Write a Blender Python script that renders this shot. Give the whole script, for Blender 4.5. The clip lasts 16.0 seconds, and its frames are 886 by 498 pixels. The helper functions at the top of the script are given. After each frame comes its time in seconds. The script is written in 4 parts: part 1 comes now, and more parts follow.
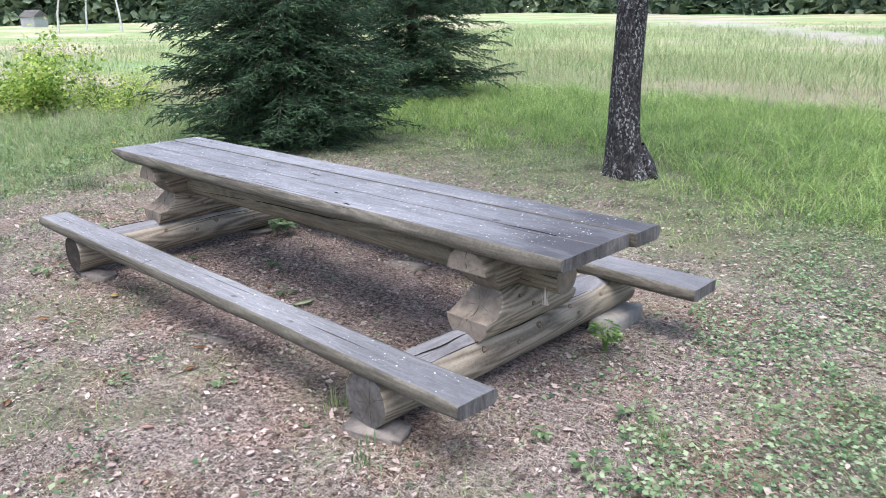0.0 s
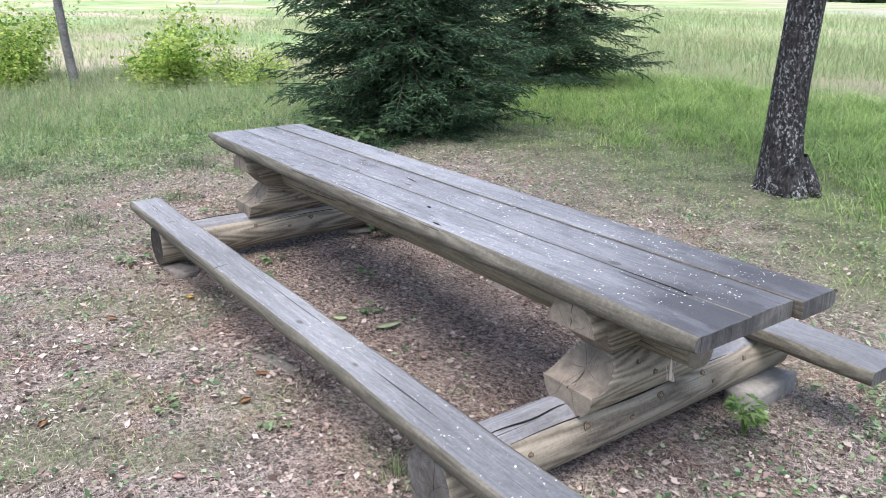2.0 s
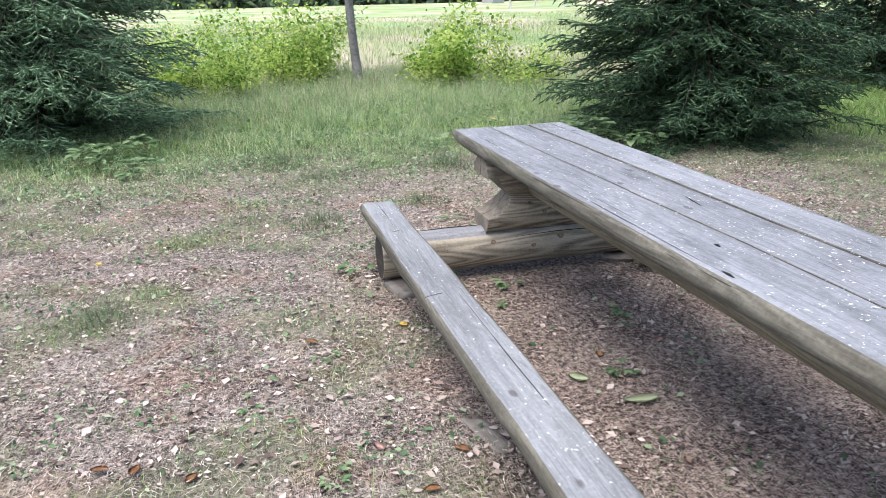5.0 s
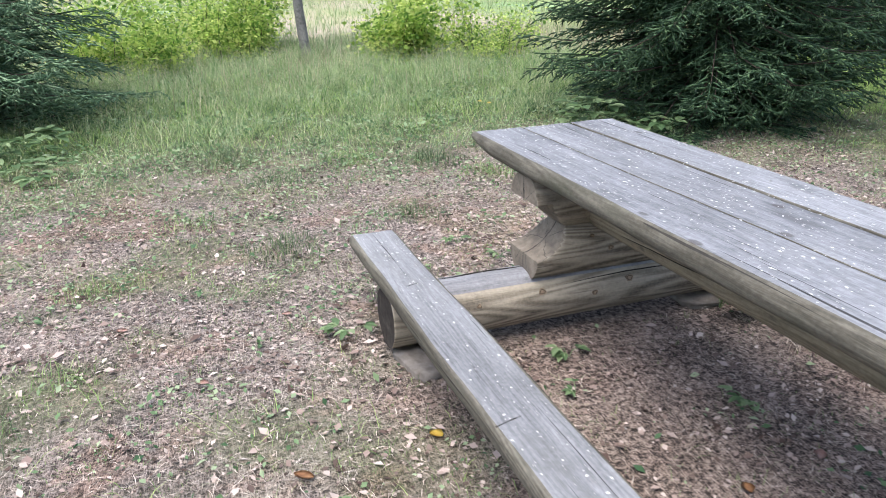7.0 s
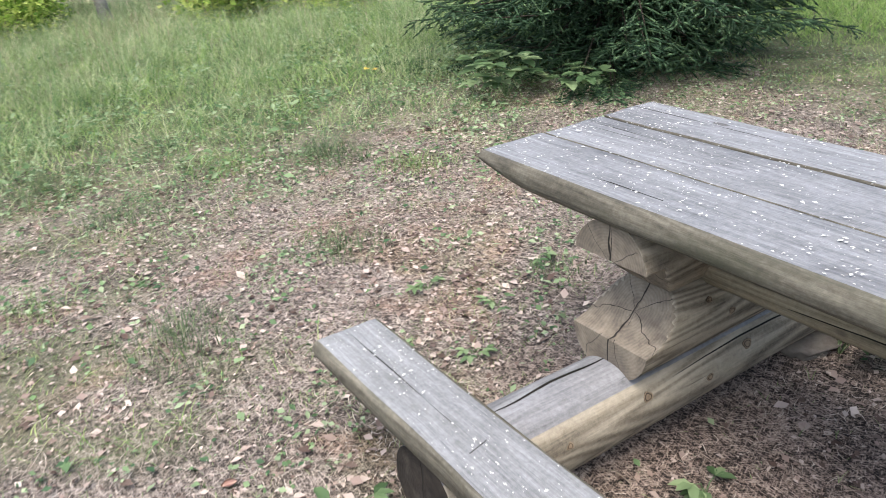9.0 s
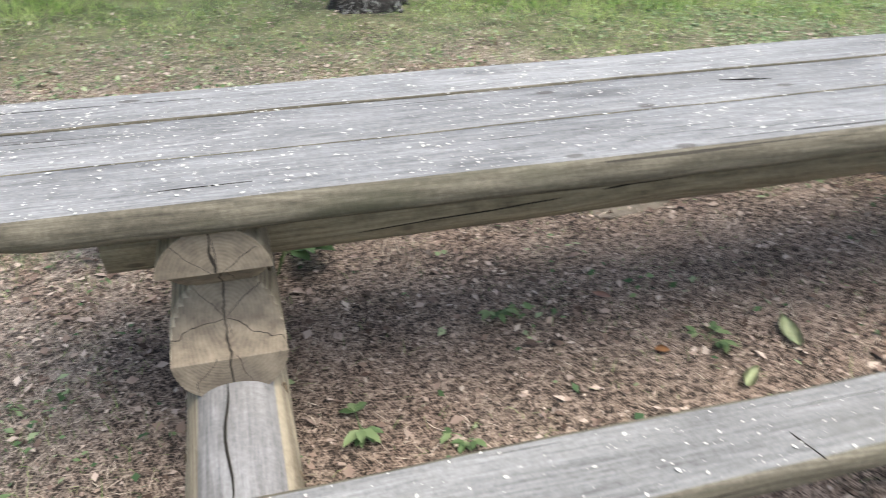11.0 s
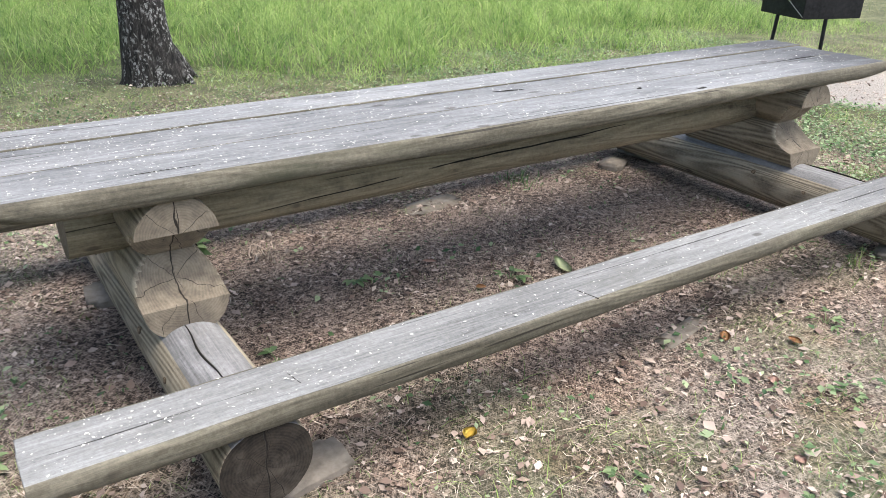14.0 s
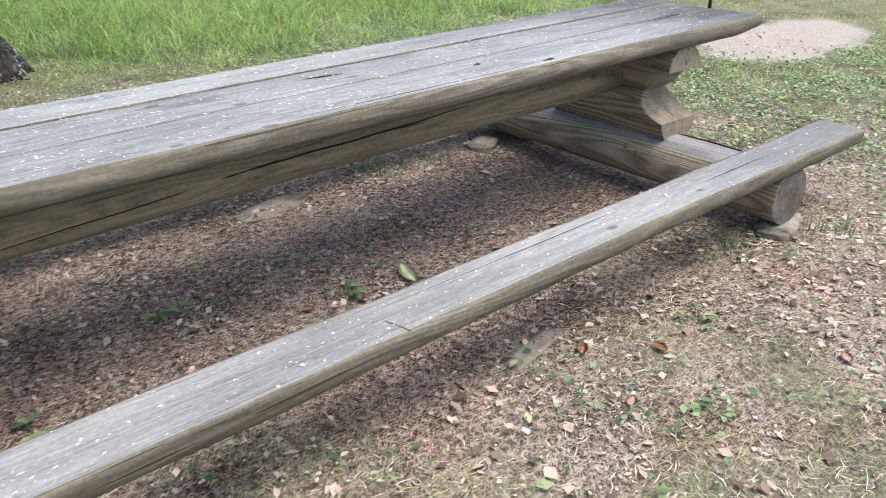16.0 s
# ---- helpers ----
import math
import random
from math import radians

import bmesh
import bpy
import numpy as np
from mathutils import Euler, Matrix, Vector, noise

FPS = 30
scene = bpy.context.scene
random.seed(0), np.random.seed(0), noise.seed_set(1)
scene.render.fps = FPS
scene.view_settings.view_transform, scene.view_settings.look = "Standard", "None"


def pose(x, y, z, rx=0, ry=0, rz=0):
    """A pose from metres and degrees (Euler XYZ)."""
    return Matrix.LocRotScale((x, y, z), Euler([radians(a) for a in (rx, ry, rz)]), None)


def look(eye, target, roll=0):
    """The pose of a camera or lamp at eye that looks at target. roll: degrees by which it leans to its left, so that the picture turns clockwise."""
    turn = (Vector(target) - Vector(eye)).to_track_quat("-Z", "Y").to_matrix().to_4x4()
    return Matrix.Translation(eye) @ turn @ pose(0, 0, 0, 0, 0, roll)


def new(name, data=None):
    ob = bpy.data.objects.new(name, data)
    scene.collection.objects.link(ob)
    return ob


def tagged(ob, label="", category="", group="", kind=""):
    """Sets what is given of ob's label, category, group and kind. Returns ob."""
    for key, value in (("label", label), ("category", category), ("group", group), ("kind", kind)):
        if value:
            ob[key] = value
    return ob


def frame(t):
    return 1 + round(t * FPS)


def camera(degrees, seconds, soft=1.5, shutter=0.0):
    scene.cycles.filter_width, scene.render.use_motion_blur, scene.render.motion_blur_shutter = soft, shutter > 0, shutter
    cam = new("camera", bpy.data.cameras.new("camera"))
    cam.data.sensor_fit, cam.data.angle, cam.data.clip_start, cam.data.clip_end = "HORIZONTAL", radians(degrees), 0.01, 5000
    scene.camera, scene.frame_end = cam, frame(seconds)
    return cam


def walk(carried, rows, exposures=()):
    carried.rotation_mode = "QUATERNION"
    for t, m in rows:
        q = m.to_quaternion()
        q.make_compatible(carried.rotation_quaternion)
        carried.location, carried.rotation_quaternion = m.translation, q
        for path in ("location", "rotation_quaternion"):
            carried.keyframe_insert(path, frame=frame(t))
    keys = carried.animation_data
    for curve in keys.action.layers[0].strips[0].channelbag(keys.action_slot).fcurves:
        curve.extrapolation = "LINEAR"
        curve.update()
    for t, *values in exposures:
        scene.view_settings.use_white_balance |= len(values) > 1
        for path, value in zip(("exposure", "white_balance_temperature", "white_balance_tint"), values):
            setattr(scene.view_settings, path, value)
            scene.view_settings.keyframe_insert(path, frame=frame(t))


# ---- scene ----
cam = camera(59.1, 16.0, soft=0.8, shutter=0.25)
PATH = [
    (0, (5.974, -2.432, 1.74), (4.626, -1.078, 1.148), -1.3),
    (0.5, (5.713, -2.188, 1.744), (4.324, -0.896, 1.111), -1.1),
    (1, (5.583, -2.093, 1.712), (4.145, -0.866, 1.061), -0.8),
    (1.5, (5.54, -2.014, 1.708), (4.051, -0.847, 1.062), -0.2),
    (2, (5.511, -1.84, 1.751), (3.963, -0.744, 1.116), 0.1),
    (2.5, (5.476, -1.682, 1.754), (3.853, -0.687, 1.14), 0.1),
    (3, (5.34, -1.586, 1.731), (3.655, -0.695, 1.125), 0.3),
    (3.5, (5.19, -1.524, 1.673), (3.441, -0.753, 1.085), 0.7),
    (4, (5.034, -1.444, 1.622), (3.232, -0.809, 1.03), 0.6),
    (4.5, (4.861, -1.317, 1.566), (3.024, -0.81, 0.958), -0.9),
    (4.7, (4.782, -1.294, 1.558), (2.94, -0.813, 0.946), -1.5),
    (6.8, (3.398, -1.253, 1.498), (1.615, -0.668, 0.804), -1.7),
    (7, (3.265, -1.283, 1.501), (1.495, -0.667, 0.804), -1.4),
    (7.5, (2.874, -1.439, 1.514), (1.118, -0.787, 0.811), -1.0),
    (8, (2.532, -1.46, 1.498), (0.839, -0.708, 0.744), -1.3),
    (8.2, (2.386, -1.422, 1.482), (0.72, -0.633, 0.705), -1.4),
    (10.3, (0.911, -1.203, 1.478), (0.35, 0.413, 0.442), -5.2),
    (10.5, (0.808, -1.228, 1.476), (0.607, 0.466, 0.433), -2.3),
    (11, (0.611, -1.461, 1.478), (1.066, 0.2, 0.461), 0.2),
    (11.5, (0.569, -1.7, 1.501), (1.4, -0.155, 0.54), 2.1),
    (12, (0.411, -1.932, 1.49), (1.379, -0.425, 0.6), 2.8),
    (12.5, (0.26, -2.036, 1.506), (1.305, -0.55, 0.668), 3.0),
    (13, (0.069, -2.076, 1.502), (1.126, -0.595, 0.672), 2.6),
    (13.5, (-0.03, -2.107, 1.499), (1.01, -0.613, 0.672), 2.0),
    (14, (-0.019, -2.124, 1.502), (1.007, -0.62, 0.674), 1.5),
    (14.5, (0.048, -2.116, 1.501), (1.057, -0.605, 0.665), 0.9),
    (15, (0.199, -2.118, 1.504), (1.217, -0.62, 0.656), 0.3),
    (15.5, (0.366, -2.109, 1.477), (1.425, -0.654, 0.603), -0.4),
    (16, (0.602, -1.982, 1.45), (1.736, -0.6, 0.554), -0.7),
]
walk(cam, [(t, look(eye, target, roll)) for t, eye, target, roll in PATH], [(0, 1.22, 5850, 12), (4, 1.25, 5950, 9), (8, 1.25, 6050, 9), (10.5, 1.31, 6650, 4), (16, 1.32, 6450, 6)])

# ---- light ----
world = bpy.data.worlds.new("sky")
scene.world = world
world.use_nodes = True
_wt = world.node_tree
_sky = _wt.nodes.new("ShaderNodeTexSky")
_sky.sky_type = "NISHITA"
_sky.sun_disc = False
SUN_EL, SUN_AZ = radians(70), radians(140)
_sky.sun_elevation, _sky.sun_rotation = SUN_EL, SUN_AZ
_sky.air_density, _sky.dust_density, _sky.ozone_density = 1.0, 4.5, 0.8
_wt.links.new(_sky.outputs[0], _wt.nodes["Background"].inputs[0])
_wt.nodes["Background"].inputs[1].default_value = 0.15
sun = new("sun", bpy.data.lights.new("sun", "SUN"))
sun.data.energy, sun.data.angle, sun.data.color = 1.5, radians(55), (1.0, 0.97, 0.92)
_to_sun = Vector((math.sin(SUN_AZ) * math.cos(SUN_EL), math.cos(SUN_AZ) * math.cos(SUN_EL), math.sin(SUN_EL)))
sun.matrix_world = look(_to_sun * 50, (0, 0, 0))


# ---- materials ----
class Nodes:
    """A small builder for a node material."""

    def __init__(self, name):
        self.mat = bpy.data.materials.new(name)
        self.mat.use_nodes = True
        self.t = self.mat.node_tree
        self.bsdf = self.t.nodes["Principled BSDF"]
        self.bsdf.inputs["Specular IOR Level"].default_value = 0.25

    def put(self, socket, value):
        if isinstance(value, bpy.types.NodeSocket):
            self.t.links.new(value, socket)
        else:
            if isinstance(value, tuple) and len(value) == 3 and socket.type == "RGBA":
                value = (*value, 1)
            socket.default_value = value

    def node(self, kind, out=0, **sockets):
        n = self.t.nodes.new(kind)
        for k, v in sockets.items():
            self.put(n.inputs[int(k[1:]) if k[0] == "i" and k[1:].isdigit() else k], v)
        return n, n.outputs[out]

    def coords(self, scale=(1, 1, 1), shuffle=True):
        tc = self.t.nodes.new("ShaderNodeTexCoord").outputs["Object"]
        m = self.t.nodes.new("ShaderNodeMapping")
        self.put(m.inputs["Scale"], scale)
        self.put(m.inputs["Vector"], tc)
        if not shuffle:
            return m.outputs[0]
        rnd = self.t.nodes.new("ShaderNodeObjectInfo").outputs["Random"]
        k = self.math("MULTIPLY", rnd, 71.0)
        c = self.t.nodes.new("ShaderNodeCombineXYZ")
        for i in range(3):
            self.put(c.inputs[i], k)
        a = self.t.nodes.new("ShaderNodeVectorMath")
        self.put(a.inputs[0], m.outputs[0])
        self.put(a.inputs[1], c.outputs[0])
        return a.outputs[0]

    def noise(self, vec, scale=1.0, detail=4.0, rough=0.6, distortion=0.0, out=0):
        n = self.t.nodes.new("ShaderNodeTexNoise")
        self.put(n.inputs["Vector"], vec)
        for k, v in (("Scale", scale), ("Detail", detail), ("Roughness", rough), ("Distortion", distortion)):
            n.inputs[k].default_value = v
        return n.outputs[out]

    def math(self, op, a, b=0.0, clamp=False):
        n = self.t.nodes.new("ShaderNodeMath")
        n.operation, n.use_clamp = op, clamp
        self.put(n.inputs[0], a)
        self.put(n.inputs[1], b)
        return n.outputs[0]

    def step(self, v, lo, hi):
        n = self.t.nodes.new("ShaderNodeMapRange")
        n.interpolation_type = "SMOOTHSTEP"
        self.put(n.inputs["Value"], v)
        n.inputs["From Min"].default_value, n.inputs["From Max"].default_value = lo, hi
        return n.outputs[0]

    def ramp(self, fac, *stops):
        n = self.t.nodes.new("ShaderNodeValToRGB")
        els = n.color_ramp.elements
        while len(els) < len(stops):
            els.new(0.5)
        for e, (p, c) in zip(els, stops):
            e.position, e.color = p, (*c, 1)
        self.put(n.inputs[0], fac)
        return n.outputs[0]

    def mix(self, fac, a, b, blend="MIX"):
        n = self.t.nodes.new("ShaderNodeMix")
        n.data_type, n.blend_type = "RGBA", blend
        self.put(n.inputs[0], fac)
        self.put(n.inputs[6], a)
        self.put(n.inputs[7], b)
        return n.outputs[2]

    def attr(self, name):
        n = self.t.nodes.new("ShaderNodeAttribute")
        n.attribute_name = name
        return n.outputs["Fac"]

    def island(self):
        return self.t.nodes.new("ShaderNodeNewGeometry").outputs["Random Per Island"]

    def done(self, colour, rough=0.8, height=None, bump=0.3, dist=0.005, translucent=0.0):
        self.put(self.bsdf.inputs["Base Color"], colour)
        self.put(self.bsdf.inputs["Roughness"], rough)
        if height is not None:
            b = self.t.nodes.new("ShaderNodeBump")
            b.inputs["Strength"].default_value, b.inputs["Distance"].default_value = bump, dist
            self.put(b.inputs["Height"], height)
            self.t.links.new(b.outputs[0], self.bsdf.inputs["Normal"])
        if translucent:
            tr = self.t.nodes.new("ShaderNodeBsdfTranslucent")
            self.put(tr.inputs[0], colour)
            ms = self.t.nodes.new("ShaderNodeMixShader")
            ms.inputs[0].default_value = translucent
            self.t.links.new(self.bsdf.outputs[0], ms.inputs[1])
            self.t.links.new(tr.outputs[0], ms.inputs[2])
            self.t.links.new(ms.outputs[0], self.t.nodes["Material Output"].inputs[0])
        return self.mat


def wood(name, axis, pale, mid, dark, crack=0.5, stain=(0.05, 0.045, 0.04), stain_amount=0.5, rough=0.75, black_end=0.0, arc=0.035):
    """Weathered timber whose grain runs along the given axis."""
    n = Nodes(name)

    def along(a, b):
        s = [b, b, b]
        s[axis] = a
        return tuple(s)

    wave = n.noise(n.coords(along(0.8, 3)), 1, 2)
    fine = n.noise(n.coords(along(9.0, 150)), 1, 6, 0.72, 0.5)
    streak = n.noise(n.coords(along(1.6, 30)), 1, 5, 0.65, 1.2)
    blotch = n.noise(n.coords(along(2.2, 6.0)), 1, 6, 0.66)
    speck = n.noise(n.coords((70, 70, 70)), 1, 6, 0.75)
    f = n.math("ADD", n.math("MULTIPLY", fine, 0.30), n.math("ADD", n.math("MULTIPLY", streak, 0.20), n.math("ADD", n.math("MULTIPLY", speck, 0.28), n.math("MULTIPLY", blotch, 0.22))))
    f = n.math("ADD", f, n.math("MULTIPLY", n.math("SUBTRACT", wave, 0.5), 0.3))
    arcs = n.math("SINE", n.math("MULTIPLY", n.noise(n.coords(along(0.7, 7)), 1, 1, 0.4, 0.3), 95.0))
    f = n.math("ADD", f, n.math("MULTIPLY", arcs, arc))
    col = n.ramp(f, (0.34, dark), (0.49, mid), (0.63, pale))
    col = n.mix(n.math("MULTIPLY", n.step(blotch, 0.52, 0.72), stain_amount), col, stain)
    lines = n.noise(n.coords(along(1.1, 75)), 1, 2, 0.5, 0.3)
    gap = n.math("MULTIPLY", n.step(lines, 0.69, 0.73), crack)
    col = n.mix(gap, col, (0.018, 0.015, 0.013))
    v = n.t.nodes.new("ShaderNodeTexVoronoi")
    n.put(v.inputs["Vector"], n.coords(along(3.2, 6)))
    v.inputs["Scale"].default_value = 1.0
    knot = n.step(v.outputs["Distance"], 0.115, 0.07)
    col = n.mix(n.math("MULTIPLY", knot, 0.6), col, (0.035, 0.027, 0.022))
    if black_end:
        sx = n.t.nodes.new("ShaderNodeSeparateXYZ")
        n.put(sx.inputs[0], n.coords(shuffle=False))
        wet = n.math("ADD", n.step(sx.outputs[0], 2.9, 4.3), n.math("MULTIPLY", n.math("SUBTRACT", blotch, 0.5), 2.6), True)
        col = n.mix(n.math("MULTIPLY", n.math("MULTIPLY", wet, n.step(sx.outputs[0], 2.6, 3.8)), black_end), col, (0.05, 0.05, 0.055))
    h = n.math("SUBTRACT", n.math("ADD", fine, n.math("MULTIPLY", streak, 0.8)), n.math("MULTIPLY", gap, 1.6))
    return n.done(col, rough, h, 0.38, 0.005)


def end_grain(name, pale, dark, heart, stain=0.4):
    """Sawn log ends of both trestles: rings round the heart and splits running out from it."""
    n = Nodes(name)
    tc = n.t.nodes.new("ShaderNodeTexCoord").outputs["Object"]
    sep = n.t.nodes.new("ShaderNodeSeparateXYZ")
    n.put(sep.inputs[0], tc)
    bl = n.noise(tc, 22, 6, 0.7)
    blo = n.noise(tc, 6, 5, 0.62)
    jit = n.noise(tc, 16, 2, 0.5)
    far = n.math("MULTIPLY", n.math("GREATER_THAN", sep.outputs[0], 2.0), BX[1] - BX[0])
    dx = n.math("SUBTRACT", n.math("SUBTRACT", sep.outputs[0], far), BX[0])
    dz = n.math("SUBTRACT", sep.outputs[2], heart)
    r = n.math("SQRT", n.math("ADD", n.math("MULTIPLY", dx, dx), n.math("MULTIPLY", dz, dz)))
    rr = n.math("ADD", r, n.math("MULTIPLY", n.math("SUBTRACT", blo, 0.5), 0.035))
    ring = n.math("ADD", n.math("MULTIPLY", n.math("SINE", n.math("MULTIPLY", rr, 760.0)), 0.5), 0.5)
    f = n.math("ADD", n.math("MULTIPLY", ring, 0.08), n.math("MULTIPLY", bl, 0.92))
    col = n.ramp(f, (0.33, dark), (0.66, pale))
    col = n.mix(n.math("MULTIPLY", n.step(blo, 0.48, 0.66), stain), col, (0.085, 0.072, 0.06))
    ang = n.math("ADD", n.math("ARCTAN2", dx, dz), n.math("MULTIPLY", n.math("SUBTRACT", jit, 0.5), 0.5))
    turn = n.math("MULTIPLY", n.math("ADD", ang, 0.35), 7 / (2 * math.pi))
    off = n.math("ABSOLUTE", n.math("SUBTRACT", n.math("FRACT", turn), 0.5))
    spoke = n.step(n.math("MULTIPLY", off, n.math("ADD", r, 0.01)), 0.0014, 0.0005)
    spoke = n.math("MULTIPLY", spoke, n.step(n.noise(tc, 11, 1, 0.5), 0.44, 0.52))
    main = n.step(n.math("ABSOLUTE", n.math("ADD", dx, n.math("MULTIPLY", n.math("SUBTRACT", jit, 0.5), 0.035))), 0.003, 0.0014)
    main = n.math("MULTIPLY", main, n.math("SUBTRACT", 1.0, n.math("MULTIPLY", n.math("GREATER_THAN", sep.outputs[0], 2.0), n.step(jit, 0.42, 0.5))))
    gap = n.math("MAXIMUM", spoke, main)
    col = n.mix(n.math("MULTIPLY", gap, 0.92), col, (0.012, 0.01, 0.009))
    return n.done(col, 0.85, n.math("SUBTRACT", f, n.math("MULTIPLY", gap, 2.0)), 0.5, 0.005)


BX = (0.515, 3.67)  # where the two trestles stand
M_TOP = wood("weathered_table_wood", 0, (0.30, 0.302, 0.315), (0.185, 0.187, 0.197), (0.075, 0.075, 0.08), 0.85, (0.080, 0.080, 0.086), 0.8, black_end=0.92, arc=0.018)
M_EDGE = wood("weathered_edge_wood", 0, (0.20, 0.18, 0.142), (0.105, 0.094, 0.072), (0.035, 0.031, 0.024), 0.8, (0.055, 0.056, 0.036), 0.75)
M_DARK_END = wood("blackened_plank_end", 2, (0.17, 0.16, 0.15), (0.09, 0.085, 0.082), (0.035, 0.033, 0.033), 0.7)
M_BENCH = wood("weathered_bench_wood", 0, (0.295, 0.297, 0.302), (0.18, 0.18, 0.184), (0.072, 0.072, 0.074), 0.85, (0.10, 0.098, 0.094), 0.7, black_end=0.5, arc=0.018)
M_LOG = wood("weathered_log_wood", 1, (0.35, 0.305, 0.235), (0.225, 0.192, 0.145), (0.085, 0.07, 0.052), 0.6, (0.12, 0.108, 0.085), 0.4, arc=0.085)
M_LOG_TOP = wood("grey_log_top_wood", 1, (0.29, 0.288, 0.298), (0.18, 0.177, 0.183), (0.08, 0.078, 0.082), 0.9)
M_BEAM = wood("stretcher_wood", 0, (0.32, 0.28, 0.20), (0.205, 0.175, 0.122), (0.075, 0.063, 0.044), 0.8)
M_END = end_grain("sawn_log_end", (0.25, 0.21, 0.162), (0.125, 0.102, 0.078), 0.40, 0.45)
M_CAP_END = end_grain("split_log_end", (0.25, 0.21, 0.162), (0.125, 0.102, 0.078), 0.575, 0.45)
M_END_DARK = end_grain("dark_sawn_log_end", (0.045, 0.036, 0.029), (0.011, 0.009, 0.008), 0.155, 0.8)
M_END_GREY = end_grain("grey_sawn_log_end", (0.15, 0.138, 0.125), (0.05, 0.045, 0.04), 0.155, 0.6)


def plain(name, a, b, scale=20.0, rough=0.8, bump=0.2, metal=0.0):
    n = Nodes(name)
    tc = n.coords()
    f = n.noise(tc, scale, 6, 0.65)
    g = n.noise(tc, scale * 0.17, 3, 0.6)
    k = n.math("ADD", n.math("MULTIPLY", f, 0.6), n.math("MULTIPLY", g, 0.4))
    n.bsdf.inputs["Metallic"].default_value = metal
    return n.done(n.ramp(k, (0.33, a), (0.66, b)), rough, f, bump, 0.004)


def leafy(name, a, b, c, translucent=0.35, rough=0.6, spread=1.2, single=0.6):
    """Foliage: each blade or leaf has its own tone, and tones drift over the ground."""
    n = Nodes(name)
    drift = n.noise(n.coords(shuffle=False), spread, 3, 0.6)
    k = n.math("ADD", n.math("MULTIPLY", n.island(), single), n.math("MULTIPLY", drift, 1 - single))
    return n.done(n.ramp(k, (0.22, a), (0.5, b), (0.78, c)), rough, translucent=translucent)


M_BEAM_END = plain("stretcher_end", (0.10, 0.08, 0.062), (0.27, 0.225, 0.175), 26, 0.85, 0.4)
M_GRASS = leafy("lush_grass", (0.055, 0.12, 0.03), (0.24, 0.37, 0.10), (0.53, 0.63, 0.25), 0.5, spread=1.7, single=0.45)
M_DRYGRASS = leafy("dry_grass", (0.16, 0.128, 0.10), (0.41, 0.335, 0.275), (0.68, 0.59, 0.50), 0.15)
M_MEADOW = leafy("meadow_grass", (0.09, 0.15, 0.055), (0.25, 0.31, 0.13), (0.47, 0.42, 0.27), 0.38, spread=0.6)
M_MIXED = leafy("straw_mixed_grass", (0.07, 0.14, 0.055), (0.23, 0.34, 0.13), (0.55, 0.55, 0.34), 0.4, spread=1.6)
M_SHORT = leafy("short_grass", (0.09, 0.15, 0.05), (0.195, 0.285, 0.10), (0.36, 0.42, 0.19), 0.4)
M_CLOVER = leafy("ground_leaves", (0.075, 0.14, 0.055), (0.18, 0.275, 0.12), (0.37, 0.45, 0.27), 0.35, 0.45)
M_LITTER = leafy("dead_leaves", (0.065, 0.042, 0.032), (0.28, 0.205, 0.17), (0.55, 0.46, 0.40), 0.1, 0.75, 9.0)
M_BUSH = leafy("bush_leaves", (0.11, 0.22, 0.035), (0.36, 0.49, 0.10), (0.63, 0.68, 0.22), 0.62)
M_CROWN = leafy("crown_leaves", (0.04, 0.09, 0.02), (0.08, 0.14, 0.035), (0.13, 0.19, 0.05), 0.4)
M_FARLEAF = leafy("far_leaves", (0.06, 0.095, 0.06), (0.13, 0.18, 0.11), (0.24, 0.30, 0.18), 0.3, spread=0.1)
M_NEEDLE = leafy("spruce_needles", (0.007, 0.019, 0.009), (0.03, 0.065, 0.030), (0.13, 0.205, 0.095), 0.1, 0.5, 13.0, 0.35)
M_NEEDLE2 = leafy("pale_spruce_needles", (0.024, 0.06, 0.029), (0.10, 0.175, 0.09), (0.28, 0.38, 0.22), 0.1, 0.5, 13.0, 0.35)
M_BIGLITTER = leafy("curled_leaves", (0.085, 0.055, 0.044), (0.25, 0.18, 0.15), (0.46, 0.37, 0.32), 0.1, 0.7, 3.0, 0.8)
M_HERB = leafy("herb_leaves", (0.055, 0.11, 0.05), (0.15, 0.235, 0.105), (0.36, 0.43, 0.26), 0.35, 0.5, 2.0, 0.7)
M_HAY = leafy("hay_grass", (0.13, 0.20, 0.08), (0.30, 0.37, 0.17), (0.53, 0.49, 0.32), 0.45, spread=0.3, single=0.4)
M_SEED = leafy("seed_stalks", (0.20, 0.16, 0.10), (0.38, 0.30, 0.22), (0.56, 0.46, 0.35), 0.3)
M_TWIG = plain("twig_bark", (0.03, 0.022, 0.017), (0.075, 0.058, 0.046), 30)
M_FLAKE = plain("pale_flakes", (0.36, 0.35, 0.33), (0.66, 0.65, 0.61), 40)
M_STONE = plain("soil_stained_stone", (0.11, 0.093, 0.078), (0.27, 0.235, 0.20), 22, 0.9, 0.7)
M_BLACK = plain("sooty_black_steel", (0.012, 0.012, 0.014), (0.035, 0.035, 0.04), 30, 0.45, 0.15, 0.6)
M_ROD = plain("worn_steel_rod", (0.20, 0.20, 0.21), (0.35, 0.35, 0.36), 30, 0.4, 0.1, 0.9)


